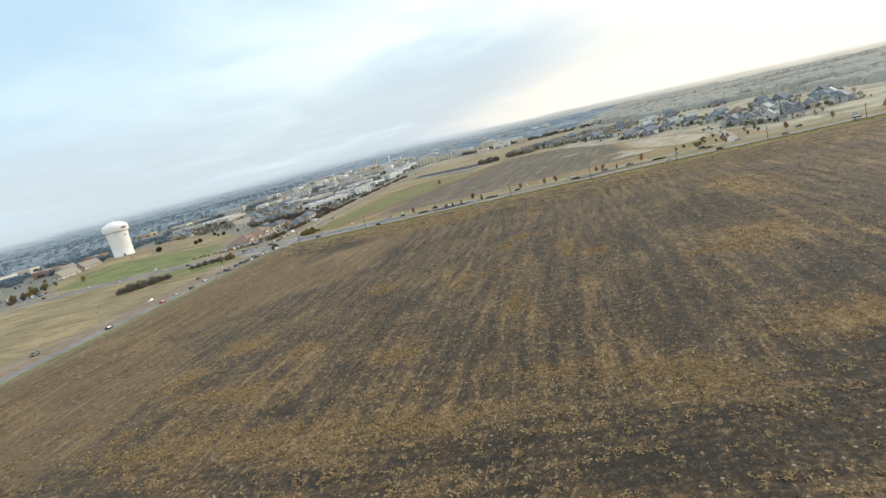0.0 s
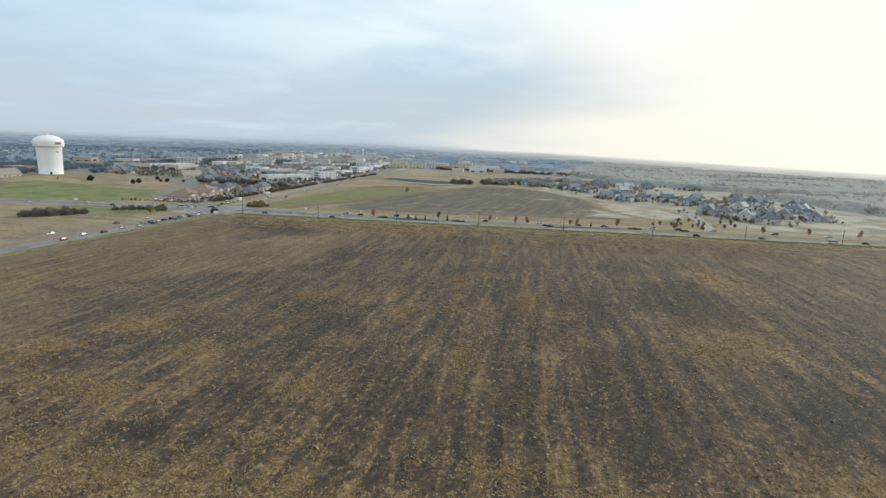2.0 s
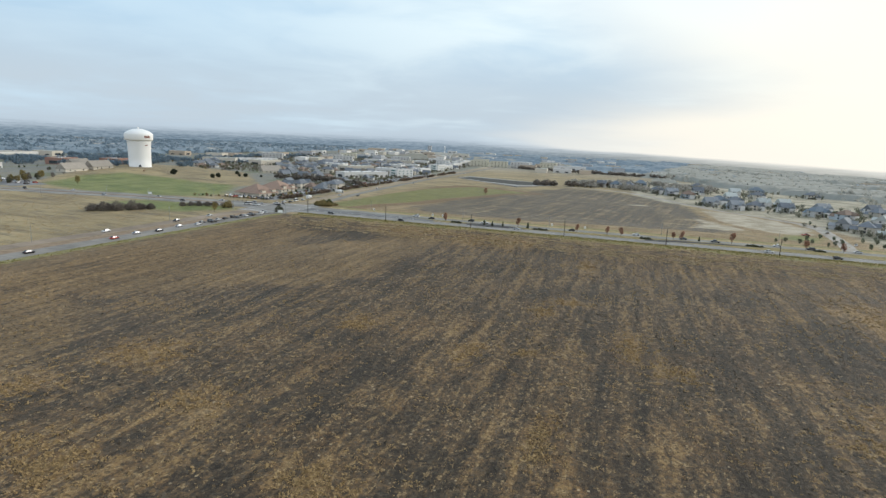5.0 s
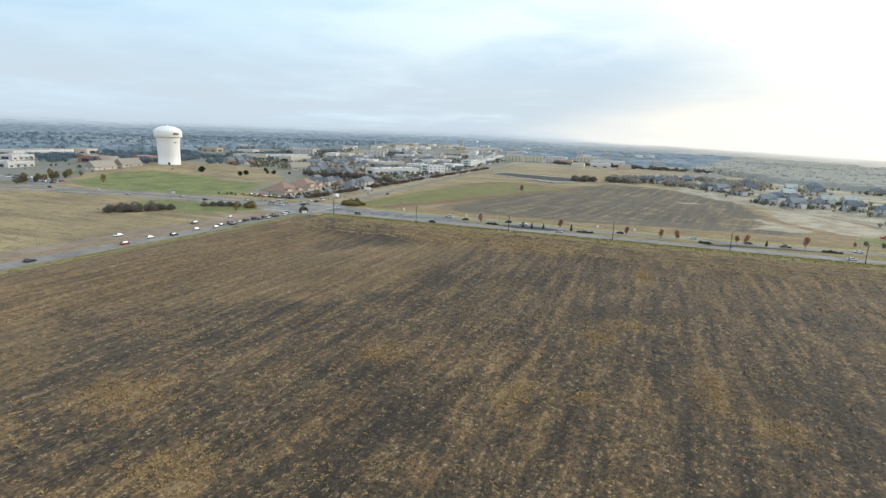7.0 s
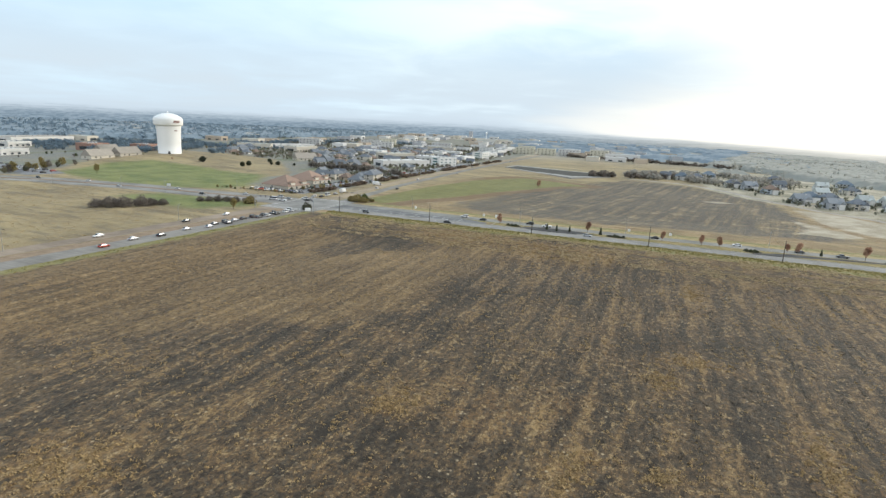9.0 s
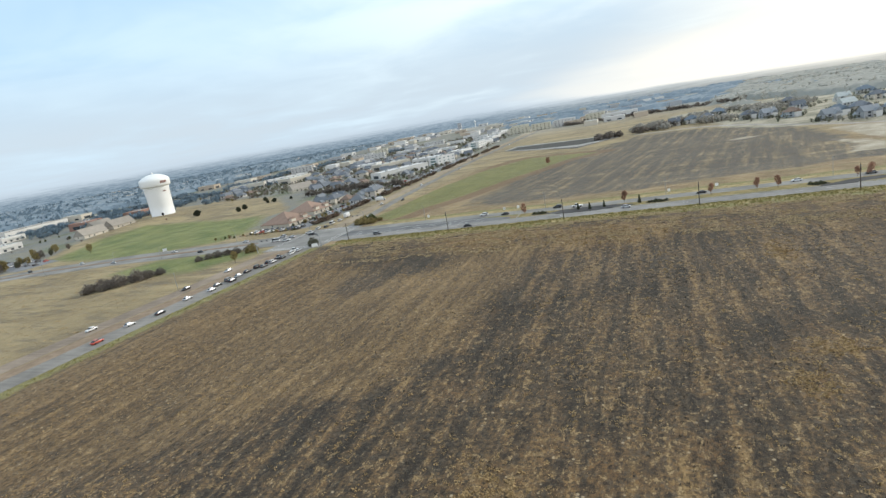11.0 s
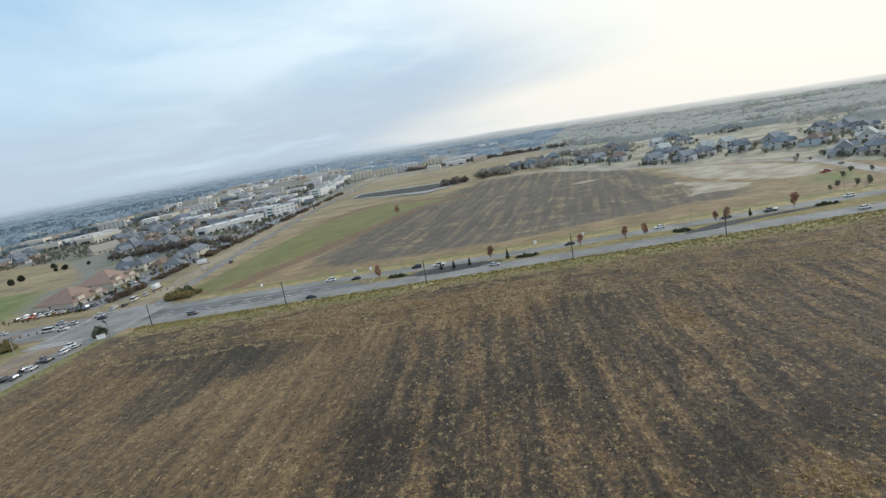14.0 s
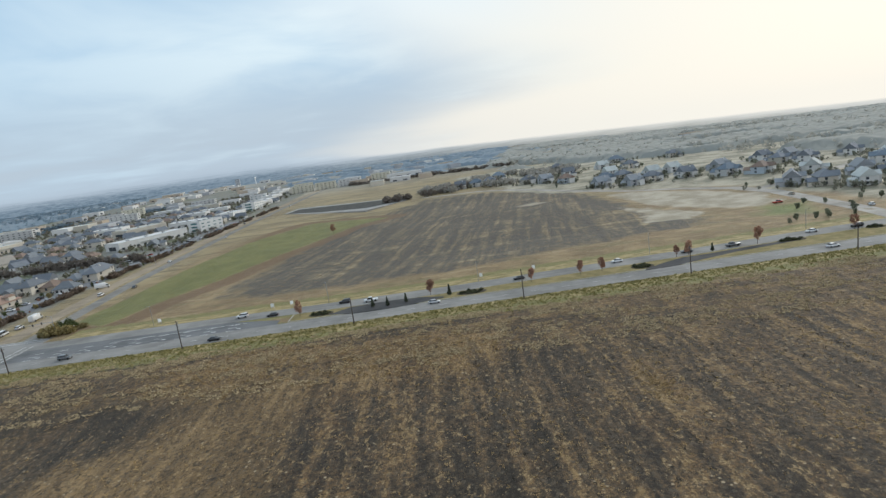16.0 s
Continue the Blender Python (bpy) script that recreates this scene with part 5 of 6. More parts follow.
def house_kind(label, w, d, storeys, roof, wall, style, wing=True, category="house", name="house", group="houses", panes=True, pitch=None):
    t = thing(name, pose(0, 0, -2000), label, category, group)
    h = 2.65 * storeys + 0.3
    part("wall", Mesh().box(0, 0, -0.6, w, d, h + 0.6), WALLS[wall], t)
    rm = Mesh()
    rise = d * (pitch or (0.40 if style == "hip" else 0.48))
    (hip if style == "hip" else gable)(rm, -w / 2, w / 2, -d / 2, d / 2, h, rise)
    part("roof", rm, ROOFS[roof], t)
    if style == "gable":
        g = Mesh()
        for x in (-w / 2 + 0.02, w / 2 - 0.02):
            g.add([(x - 0.1, -d / 2, h), (x - 0.1, d / 2, h), (x - 0.1, 0, h + rise - 0.3), (x + 0.1, -d / 2, h), (x + 0.1, d / 2, h), (x + 0.1, 0, h + rise - 0.3)], [(0, 2, 1), (3, 4, 5), (0, 1, 4, 3), (1, 2, 5, 4), (2, 0, 3, 5)])
        part("gable_wall", g, WALLS[wall], t)
    if wing:
        wx, ww, wd = w * 0.28, w * 0.40, d * 0.5
        part("garage_wall", Mesh().box(wx, -d / 2 - wd / 2 + 0.05, -0.6, ww, wd, 3.6), WALLS[wall], t)
        g = Mesh()
        a, c, y0, y1 = wx - ww / 2 - 0.4, wx + ww / 2 + 0.4, -d / 2 - wd - 0.4, -d / 2 + 0.8
        g.add([(a, y0, 3.0), (c, y0, 3.0), (wx, y0, 3.0 + ww * 0.42), (a, y1, 3.0), (c, y1, 3.0), (wx, y1, 3.0 + ww * 0.42), (a, y0, 2.8), (c, y0, 2.8), (c, y1, 2.8), (a, y1, 2.8)], [(0, 1, 2), (3, 5, 4), (0, 2, 5, 3), (1, 4, 5, 2), (6, 9, 8, 7), (0, 6, 7, 1), (1, 7, 8, 4), (3, 9, 6, 0), (4, 8, 9, 3)])
        part("garage_roof", g, ROOFS[roof], t)
        part("garage_door", Mesh().box(wx, -d / 2 - wd + 0.02, 0, ww * 0.72, 0.14, 2.3), DOOR, t)
    if storeys == 2 and wing:
        bx, bw, y1 = -w * 0.2, w * 0.38, d / 2 + 3.6
        part("bay_wall", Mesh().box(bx, d / 2 + 1.7, -0.6, bw, 3.5, h + 0.2), WALLS["white" if wall != "white" else "stone"], t, "paler gabled bay")
        g, a, c, z = Mesh(), bx - bw / 2 - 0.4, bx + bw / 2 + 0.4, h - 0.4
        top = z + bw * 0.5
        g.add([(a, y1, z), (c, y1, z), (bx, y1, top), (a, 0, z), (c, 0, z), (bx, 0, top), (a, y1, z - 0.2), (c, y1, z - 0.2), (c, 0, z - 0.2), (a, 0, z - 0.2)], [(0, 2, 1), (3, 4, 5), (0, 3, 5, 2), (1, 2, 5, 4), (6, 7, 8, 9), (0, 1, 7, 6), (1, 4, 8, 7), (3, 0, 6, 9), (4, 3, 9, 8)])
        part("bay_roof", g, ROOFS[roof], t)
    part("door", Mesh().box(-w * 0.1, -d / 2, 0, 1.1, 0.16, 2.1), DARK_METAL, t)
    if panes is False and storeys == 2:
        part("chimney", Mesh().box(-w * 0.22, d * 0.12, h + rise * 0.3, 0.9, 0.9, rise * 0.6 + 0.5), WALLS["stone"], t)
    for s in range(storeys):
        z = 0.9 + 2.65 * s
        for x in ((-0.36, -0.22) if s == 0 and wing else (-0.36, -0.12, 0.14, 0.36) if panes or storeys == 2 else (-0.3, 0.28)):
            window(t, x * w, -d / 2, z, 1.3, 1.4, "-y", panes)
        window(t, -w / 2, 0.1 * d, z, 1.3, 1.4, "-x", panes)
        window(t, w / 2, -0.1 * d, z, 1.3, 1.4, "+x", panes)
        if panes or storeys == 2:
            window(t, 0.2 * w, d / 2, z, 2.2, 1.4, "+y", panes)
    return t


def settle(kinds, spots, rng, sink=0.0):
    free = list(kinds)
    order = list(range(len(kinds)))
    for i, (x, y, turn) in enumerate(spots):
        m = pose(x, y, height(x, y) + sink, 0, 0, turn)
        if i < len(free):
            free[i].matrix_basis = m
        else:
            copy_thing(free[rng.choice(order)], m)


NE = "houses of the new estate"
rng = random.Random(11)
ESTATE = [house_kind("large two-storey house with slate-blue hipped roof and stone walls", 16, 11.5, 2, "slate", "stone", "hip", True, "house", "house", NE, False),
          house_kind("white two-storey house with dark gabled roof", 13, 9.5, 2, "dark", "white", "gable", True, "house", "house", NE, False),
          house_kind("blue-walled two-storey house with brown-grey roof", 14.5, 10.5, 2, "brown", "blue", "hip", True, "house", "house", NE, False),
          house_kind("grey two-storey house with grey gabled roof", 14, 9.5, 2, "grey", "grey", "gable", True, "house", "house", NE, False),
          house_kind("cream two-storey house with dark hipped roof", 14.5, 10.5, 2, "dark", "cream", "hip", True, "house", "house", NE, False),
          house_kind("white house with pale grey gabled roof", 13, 9.5, 2, "pale", "white", "gable", True, "house", "house", NE, False)]
ESTATE_SPOTS = [(216, 268, 200), (196, 300, 190), (232, 248, 215), (207, 172, 240), (216, 154, 250), (226, 134, 250), (256, 176, 250), (270, 164, 240), (128, 326, 195), (150, 304, 200), (170, 312, 195), (276, 296, 210), (290, 280, 215), (284, 334, 200),
                (78, 432, 190), (94, 416, 200), (180, 492, 190), (200, 452, 200), (330, 282, 220), (302, 214, 60), (292, 152, 60), (112, 396, 190), (4, 488, 185), (24, 492, 180), (42, 502, 175), (186, 352, 195), (206, 352, 200), (140, 352, 190), (158, 356, 195), (232, 312, 205), (302, 323, 30), (314, 226, 60), (250, 214, 50),
                (236, 108, 255), (160, 400, 15), (130, 460, 10),
                (280, 520, 10), (220, 560, 10), (140, 560, 10), (60, 560, 5)]
settle(ESTATE, ESTATE_SPOTS, rng, -0.1)
TOWN = "houses west of the side road"
WESTERN = [house_kind("dark-roofed single-storey town house with pale walls", 13, 9.5, 1, "charcoal", "white", "hip", False, "house", "house", TOWN, False),
           house_kind("grey-roofed long apartment house with cream walls", 17, 9.5, 2, "dark", "cream", "hip", False, "apartment house", "apartment_house", TOWN, False),
           house_kind("brown-roofed house with tan walls", 12.5, 9, 1, "brown", "tan", "hip", True, "house", "house", TOWN, False),
           house_kind("grey-roofed single-storey house with white walls", 12.5, 9, 1, "dark", "white", "gable", False, "house", "house", TOWN, False),
           house_kind("dark-roofed single-storey house with stone walls", 12.5, 9.5, 1, "charcoal", "stone", "gable", True, "house", "house", TOWN, False)]
NEAR_ROWS = [(-252, 140), (-252, 218), (-300, 218), (-338, 200), (-302, 142)]
TOWN_ROWS = [(-256, 250), (-256, 310), (-290, 330), (-350, 440), (-345, 470), (-300, 480), (-268, 500), (-290, 760), (-480, 760), (-585, 640), (-560, 498), (-440, 330), (-385, 268), (-340, 266)]
BLUE_ROWS = [(-549, 291), (-735, 500), (-722, 566), (-620, 440), (-540, 350)]
taken = [(-348, 345, 26), (-320, 375, 28), (-295, 410, 26), (-408, 465, 24), (-395, 490, 26), (-380, 520, 24), (-285, 430, 24), (-452, 336, 20), (-575, 495, 34), (-340, 505, 28), (-305, 560, 28), (-300, 640, 24), (-312, 715, 26), (-390, 640, 28), (-380, 700, 28), (-470, 560, 28)]
spots = []
for outline, gap, most in ((NEAR_ROWS, 15, 11), (TOWN_ROWS, 21, 96), (BLUE_ROWS, 24, 20)):
    lot = [(x + rng.uniform(-4, 4), y + rng.uniform(-4, 4)) for x in range(-760, -250, gap) for y in range(138, 770, gap)]
    lot = [(x, y) for x, y in lot if float(inside(np.array([x]), np.array([y]), outline)[0]) > 4 and all(math.hypot(x - a, y - c) > r for a, c, r in taken)]
    rng.shuffle(lot)
    spots += [(x, y, rng.choice((4, 62, 94, 184, 274)) + rng.uniform(-5, 5)) for x, y in lot[:most]]
settle(WESTERN, spots, rng, -0.1)
RUSTY = house_kind("single-storey building with a broad rust-brown hipped roof and cream walls", 25, 29, 1, "rust", "cream", "hip", False, "building", "shop_building", "", True, 0.26)
for x in (-6.5, 6.5):
    dm = Mesh().box(x, -13.2, 3.0, 4.6, 2.5, 2.6)
    dormer = part("dormer", dm, WALLS["cream"], RUSTY, "pale cream dormer")
    part("dormer_roof", gable(Mesh(), -1.6, 1.6, -2.5, 2.5, 0, 1.3, 0.3), ROOFS["rust"], dormer).matrix_basis = pose(x, -12.6, 5.6, 0, 0, 90)
settle([RUSTY], [(-286, 79, 83), (-295, 124, 86)], rng)


# ---- shops, halls and office blocks ----
def block_kind(name, label, category, group, w, d, h, wall, roof, glass=None, storeys=1, simple=False):
    t = thing(name, pose(0, 0, -2000), label, category, group)
    part("wall", Mesh().box(0, 0, -0.8, w, d, h + 0.8), WALLS[wall], t)
    rim = Mesh()
    for x, y, a, c in ((0, -d / 2 + 0.2, w + 0.1, 0.5), (0, d / 2 - 0.2, w + 0.1, 0.5), (-w / 2 + 0.2, 0, 0.5, d - 0.9), (w / 2 - 0.2, 0, 0.5, d - 0.9)):
        rim.box(x, y, h, a, c, 0.8)
    part("parapet", rim, WALLS[wall], t)
    part("roof", Mesh().box(0, 0, h, w - 1.0, d - 1.0, 0.2), ROOFS[roof], t)
    for k in range(0 if simple else 3):
        part("roof_unit", Mesh().box(-w * 0.3 + k * w * 0.28, d * 0.1 * (k - 1), h + 0.2, 2.6, 2.0, 1.4, 0, 0.9), STEEL, t)
    for s in range(storeys):
        z = 0.9 + s * (h / storeys)
        n = 2 if simple else max(3, int(w / 7))
        for side in ((-1,) if simple else (-1, 1)):
            for k in range(n):
                q = Mesh().box((k + 0.5) / n * w - w / 2, side * d / 2, z, w / n * 0.4, 0.16, h / storeys * 0.30)
                part("window", q, glass or GLASS, t)
        for side in ((1,) if simple else (-1, 1)):
            part("window", Mesh().box(side * w / 2, 0, z, 0.16, d * 0.5, h / storeys * 0.5), glass or GLASS, t)
    if not simple:
        part("canopy", Mesh().box(0, -d / 2 - 0.8, h * 0.62 if storeys == 1 else 3.2, w * 0.4, 1.7, 0.3), ROOFS["pale"], t)
    return t


rng = random.Random(23)
SHOPS = "shops and offices along the side road"
LONG = block_kind("shop_hall", "long low white shop hall with a pale flat roof", "shop", SHOPS, 76, 22, 7.5, "white", "white")
settle([LONG], [(-322, 370, 62), (-640, 560, 60)], rng)
CREAM = block_kind("shop_hall", "cream shop hall with a pale flat roof", "shop", SHOPS, 56, 26, 8.5, "cream", "pale")
settle([CREAM], [(-394, 492, 64), (-575, 496, 88), (-665, 488, 30), (-440, 800, 10)], rng)
OFFICE = block_kind("office_block", "white office block with green glazing", "office", SHOPS, 30, 20, 11, "white", "pale", GREEN_GLASS, 3)
settle([OFFICE], [(-286, 428, 60), (-300, 640, 80), (-360, 860, 10)], rng)
STORE = block_kind("store", "boxy white store with a flat roof", "shop", SHOPS, 40, 24, 6.5, "white", "white", None, 1)
settle([STORE], [(-340, 505, 8), (-305, 560, 84), (-312, 715, 84), (-322, 775, 82), (-336, 860, 80), (-350, 960, 80), (-390, 640, 5), (-380, 700, 10), (-470, 560, 5), (-430, 900, 10), (-520, 830, 10), (-370, 1060, 80), (-450, 1080, 10)], rng)
HALLS = "halls beyond the water tower"
BRICK = block_kind("warehouse", "squat brick-red warehouse with a tan roof", "warehouse", HALLS, 32, 24, 8.5, "brick", "tan")
settle([BRICK], [(-722, 232, 102), (-676, 276, 106)], rng)
RETAIL = house_kind("long low tan building with a pale gabled roof", 29, 15, 1, "tan", "cream", "gable", False, "building", "shop_building", HALLS, False)
settle([RETAIL], [(-583, 136, 92), (-584, 172, 92), (-640, 190, 100), (-452, 336, 60)], rng)
BOX = block_kind("warehouse", "pale boxy hall with a flat roof", "warehouse", HALLS, 34, 24, 6.5, "stone", "pale")
settle([BOX], [(-690, 106, 100), (-820, 190, 100)], rng)
BROAD = block_kind("warehouse", "very long pale warehouse with a tan roof", "warehouse", HALLS, 110, 36, 8, "stone", "tan")
settle([BROAD], [(-925, 285, 100), (-1250, 760, 116)], rng)
YELLOW = block_kind("apartment_block", "pale yellow four-storey apartment block", "apartment block", "tall blocks in the distance", 40, 18, 13.5, "yellow", "pale", None, 4)
settle([YELLOW], [(-292, 930, 5), (-246, 938, 5), (-310, 1020, 10), (-636, 930, 20), (-140, 1010, 0)], rng)
SLAB = block_kind("apartment_block", "pale grey four-storey apartment block", "apartment block", "tall blocks in the distance", 44, 18, 13, "stone", "pale", None, 4)
settle([SLAB], [(-200, 960, 5), (-560, 760, 15), (-620, 820, 15), (-140, 1060, 0), (-480, 900, 10), (-700, 700, 20)], rng)
FAR = "buildings scattered in the distance"
DISTANT = [block_kind("distant_building", "small far-off pale building with flat roof", "building", FAR, 38, 24, 8, c, r, None, 1, True) for c, r in (("white", "white"), ("cream", "pale"), ("tan", "tan"), ("grey", "grey"))]
spots = []
while len(spots) < 130:
    a, q = rng.uniform(-62, 4), rng.uniform(900, 2300)
    x, y = q * math.sin(radians(a)) - 60, q * math.cos(radians(a)) - 100
    if abs(x + 240 + (y - 500) * 0.05) > 40 and (a > -45 or rng.random() < 0.3):
        spots.append((x, y, rng.choice((5, 95)) + rng.uniform(-6, 6)))
for k in range(26):
    a, q = rng.uniform(4, 42), rng.uniform(1000, 2200)
    spots.append((q * math.sin(radians(a)), q * math.cos(radians(a)), rng.uniform(0, 180)))
settle(DISTANT, spots, rng)
t = thing("distant_water_tower", pose(-727, 2012, height(-727, 2012)), "slim white far-off water tower", "water tower")
part("shaft", Mesh().lathe([(1.8, 0), (1.5, 14), (1.8, 19)], 12), TOWER_WHITE, t)
part("tank", Mesh().lathe([(1.8, 19), (3.6, 21), (4.0, 24), (3.0, 26.5), (0.3, 28)], 16), TOWER_WHITE, t, "", True)
TALL = block_kind("tower_block", "grey far-off tower block", "tower block", FAR, 16, 14, 27, "grey", "grey", None, 8)
settle([TALL], [(-800, 2020, 10)], rng)


# ---- trees of the town and the estate ----
rng = random.Random(31)
STREET_TREES = [tree_kind("estate_tree", "small olive-green tree by the estate street", "tree", "trees of the estate", ESTATE_LEAF, 4.8, 1.9, 380, 0.30, rng, 0.13, 0.12) for _ in range(3)]
spots = [(94, 364), (162, 235, 0.7), (177, 217, 0.7), (189, 194, 0.9), (172, 108), (160, 95, 1.2), (178, 100, 1.2), (155, 66, 1.3), (176, 78, 1.2), (162, 58), (139, 64, 1.3), (147, 62, 1.1), (194, 96, 1.2), (200, 90, 1.3), (206, 110), (132, 58, 1.0), (150, 58, 1.4), (168, 66, 1.2), (186, 60, 1.3), (196, 68, 1.2)]
for x, y, _ in ESTATE_SPOTS:
    for k in range(2):
        a = rng.uniform(0, 6.3)
        spots.append((x + 13 * math.cos(a), y + 13 * math.sin(a), rng.uniform(0.9, 1.6)))
spots = [s for s in spots if not (100 < s[0] < 182 and 112 < s[1] < 262)]
planted(STREET_TREES, [(s[0], s[1], 0.78 * (s[2] if len(s) > 2 else 1.0)) for s in spots], rng)
TOWN_TREES = [tree_kind("town_tree", "brownish autumn town tree", "tree", "trees of the town", leaf, 6.0, 3.0, 300, 0.5, rng, 0.16, 0.02) for leaf in (OLIVE_LEAF, RUST_LEAF, YELLOW_LEAF, BARE_TWIG, GREEN_LEAF)]
spots = []
for k in range(84):      # hedge trees between the shops and the road
    y = 66 + k * 6.3 + rng.uniform(-2.5, 2.5)
    spots.append((-249.0 - (y - 62) * 0.008 + rng.uniform(-2, 2) - 3.0 * (k % 2), y + rng.uniform(-2, 2), rng.uniform(0.4, 0.8)))
for k in range(34):
    spots.append((-258 - k * 1.9 + rng.uniform(-1.5, 1.5), 46 + rng.uniform(-2, 5) - k * 0.1, rng.uniform(0.3, 0.65)))
for k in range(26):
    spots.append((-262 - rng.uniform(0, 12), 58 + k * 4.0, rng.uniform(0.5, 0.9)))
for k in range(90):
    y = rng.uniform(190, 760)
    spots.append((-262 - rng.random() * (20 + (y - 190) * 0.6), y, rng.uniform(0.45, 0.85)))
for k in range(50):
    spots.append((rng.uniform(-760, -500), rng.uniform(40, 420), rng.uniform(0.7, 1.3)))
spots = [s for s in spots if not (-520 < s[0] < -395 and s[1] < 290) and math.hypot(s[0] + 573, s[1] - 224) > 19]
planted(TOWN_TREES, spots, rng)


# ---- woods: too many trees to count ----
def woods(name, label, spots, leaf, tall, wide, leaves, seed, stems=True):
    rng, m = np.random.RandomState(seed), Mesh()
    k = len(spots)
    sx, sy = np.array(spots)[:, 0], np.array(spots)[:, 1]
    sz = land(sx, sy)
    size = rng.uniform(0.6, 1.35, k)
    c = []
    tri = np.array(((-1, -0.5, 0), (1, -0.4, 0.1), (0.1, 0.9, 0)))
    n = k * leaves
    who = np.repeat(np.arange(k), leaves)
    u, a, q = rng.uniform(-1, 1, n), rng.uniform(0, 2 * np.pi, n), rng.uniform(0.45, 1.1, n)
    s = np.sqrt(1 - u * u)
    mid = np.stack([sx[who] + wide * size[who] * q * s * np.cos(a), sy[who] + wide * size[who] * q * s * np.sin(a), sz[who] + tall * size[who] * (0.56 + 0.46 * u * q)], -1)
    axes = rng.normal(size=(n, 3, 3))
    e1 = axes[:, 0] / np.linalg.norm(axes[:, 0], axis=1)[:, None]
    e2 = np.cross(e1, axes[:, 1])
    e2 /= np.linalg.norm(e2, axis=1)[:, None]
    r = (wide * 0.34 * rng.uniform(0.6, 1.4, n) * size[who])[:, None]
    pts = np.stack([mid + r * (t[0] * e1 + t[1] * e2) for t in tri], 1).reshape(-1, 3)
    faces = np.arange(3 * n).reshape(-1, 3)
    me = bpy.data.meshes.new(name)
    me.from_pydata(pts, [], faces)
    me.materials.append(leaf)
    ob = tagged(new(name, me), label, "woods", "", "stuff")
    if stems:
        tm = Mesh()
        for i in range(k):
            tm.rod((sx[i], sy[i], sz[i] - 0.3), (sx[i], sy[i], sz[i] + tall * size[i] * 0.7), 0.35, 0.12, 4)
        part("trunks", tm, BARK, ob)
    return ob


def canopy(name, label, outline, mat, tall, grid, seed, clump, gate):
    """The closed tops of many trees, one uneven sheet that drops to the ground at the wood's edges."""
    rng = np.random.RandomState(seed)
    o = np.array(outline, float)
    xs, ys = np.arange(o[:, 0].min(), o[:, 0].max(), grid), np.arange(o[:, 1].min(), o[:, 1].max(), grid)
    px, py = np.meshgrid(xs, ys)
    shape = px.shape
    px, py = (px + rng.uniform(-0.35, 0.35, shape) * grid).ravel(), (py + rng.uniform(-0.35, 0.35, shape) * grid).ravel()
    open_land = np.array([noise.noise((x / clump, y / clump, seed)) + 0.5 * noise.noise((3 * x / clump, 3 * y / clump, seed + 5.0)) for x, y in zip(px, py)]) - gate
    share = step(0, 26, inside(px, py, outline) + rng.uniform(-10, 10, len(px))) * step(0.0, 0.10, open_land)
    tops = rng.uniform(0.68, 1.0, len(px)) + 0.16 * (rng.uniform(0, 1, len(px)) > 0.88)
    pz = land(px, py) + tall * share * tops - 0.8 * (share < 0.02)
    index = np.arange(len(px)).reshape(shape)
    quads = np.stack([index[:-1, :-1], index[:-1, 1:], index[1:, 1:], index[1:, :-1]], -1).reshape(-1, 4)
    quads = quads[share[quads].max(1) > 0.02]
    used, quads = np.unique(quads, return_inverse=True)
    me = bpy.data.meshes.new(name)
    me.from_pydata(np.stack([px, py, pz], -1)[used], [], quads.reshape(-1, 4))
    me.materials.append(mat)
    me.polygons.foreach_set("use_smooth", [True] * len(me.polygons))
    return tagged(new(name, me), label, "woods", "", "stuff")


def wooded(name, dark, light, haze_sheen):
    m, n, b = material(name, 0.95, 0, 0.1, haze_sheen)
    p = where(n)
    f = n.math("ADD", n.math("MULTIPLY", n.noise(p, 0.006, 4, 0.6), 0.75), n.math("MULTIPLY", n.noise(p, 0.09, 4, 0.75), 0.8))
    n.put(b.inputs["Base Color"], n.mix(n.ramp(f, 0.35, 0.85), dark, light))
    return m


def scatter(count, outline, seed, clump=0.0, gate=None):
    rng = np.random.RandomState(seed)
    o = np.array(outline, float)
    out = np.empty((0, 2))
    while len(out) < count:
        p = rng.uniform(o.min(0), o.max(0), (4 * count, 2))
        keep = inside(p[:, 0], p[:, 1], outline) > 0
        if clump:
            keep &= np.array([noise.noise((x / clump, y / clump, seed)) > (gate or 0.0) for x, y in p])
        out = np.concatenate([out, p[keep]])
    return out[:count]


# woodland colours lightened and greyed: haze put into the base colour
HAZED_BROWN_WOOD = wooded("hazed_brown_woodland", (0.20, 0.20, 0.175), (0.255, 0.26, 0.235), 0.28)
HAZED_BLUE_WOOD = wooded("haze_blued_woodland", (0.142, 0.192, 0.232), (0.19, 0.24, 0.28), 0.18)
canopy("hill_woods", "leafless woods covering the far hillside, coloured pale as if through haze", [(90, 720), (160, 680), (240, 590), (300, 490), (335, 400), (365, 310), (385, 220), (430, 120), (700, 60), (2000, 100), (1900, 1800), (300, 2100), (60, 900)], HAZED_BROWN_WOOD, 9, 7.5, 1, 190, -0.34)
canopy("western_woods", "distant woods behind the town, coloured blue-grey as if through haze", [(-1075, 300), (-1000, 420), (-945, 510), (-930, 1000), (-955, 1450), (-1130, 2350), (-2400, 2300), (-2500, -700), (-1250, -300)], HAZED_BLUE_WOOD, 9, 8.5, 2, 170, -0.5)
canopy("northern_woods", "scattered woods among fields, coloured grey as if through haze", [(-380, 1150), (60, 940), (320, 940), (300, 2300), (-700, 2300)], HAZED_BLUE_WOOD, 8, 8.0, 3, 110, 0.04)
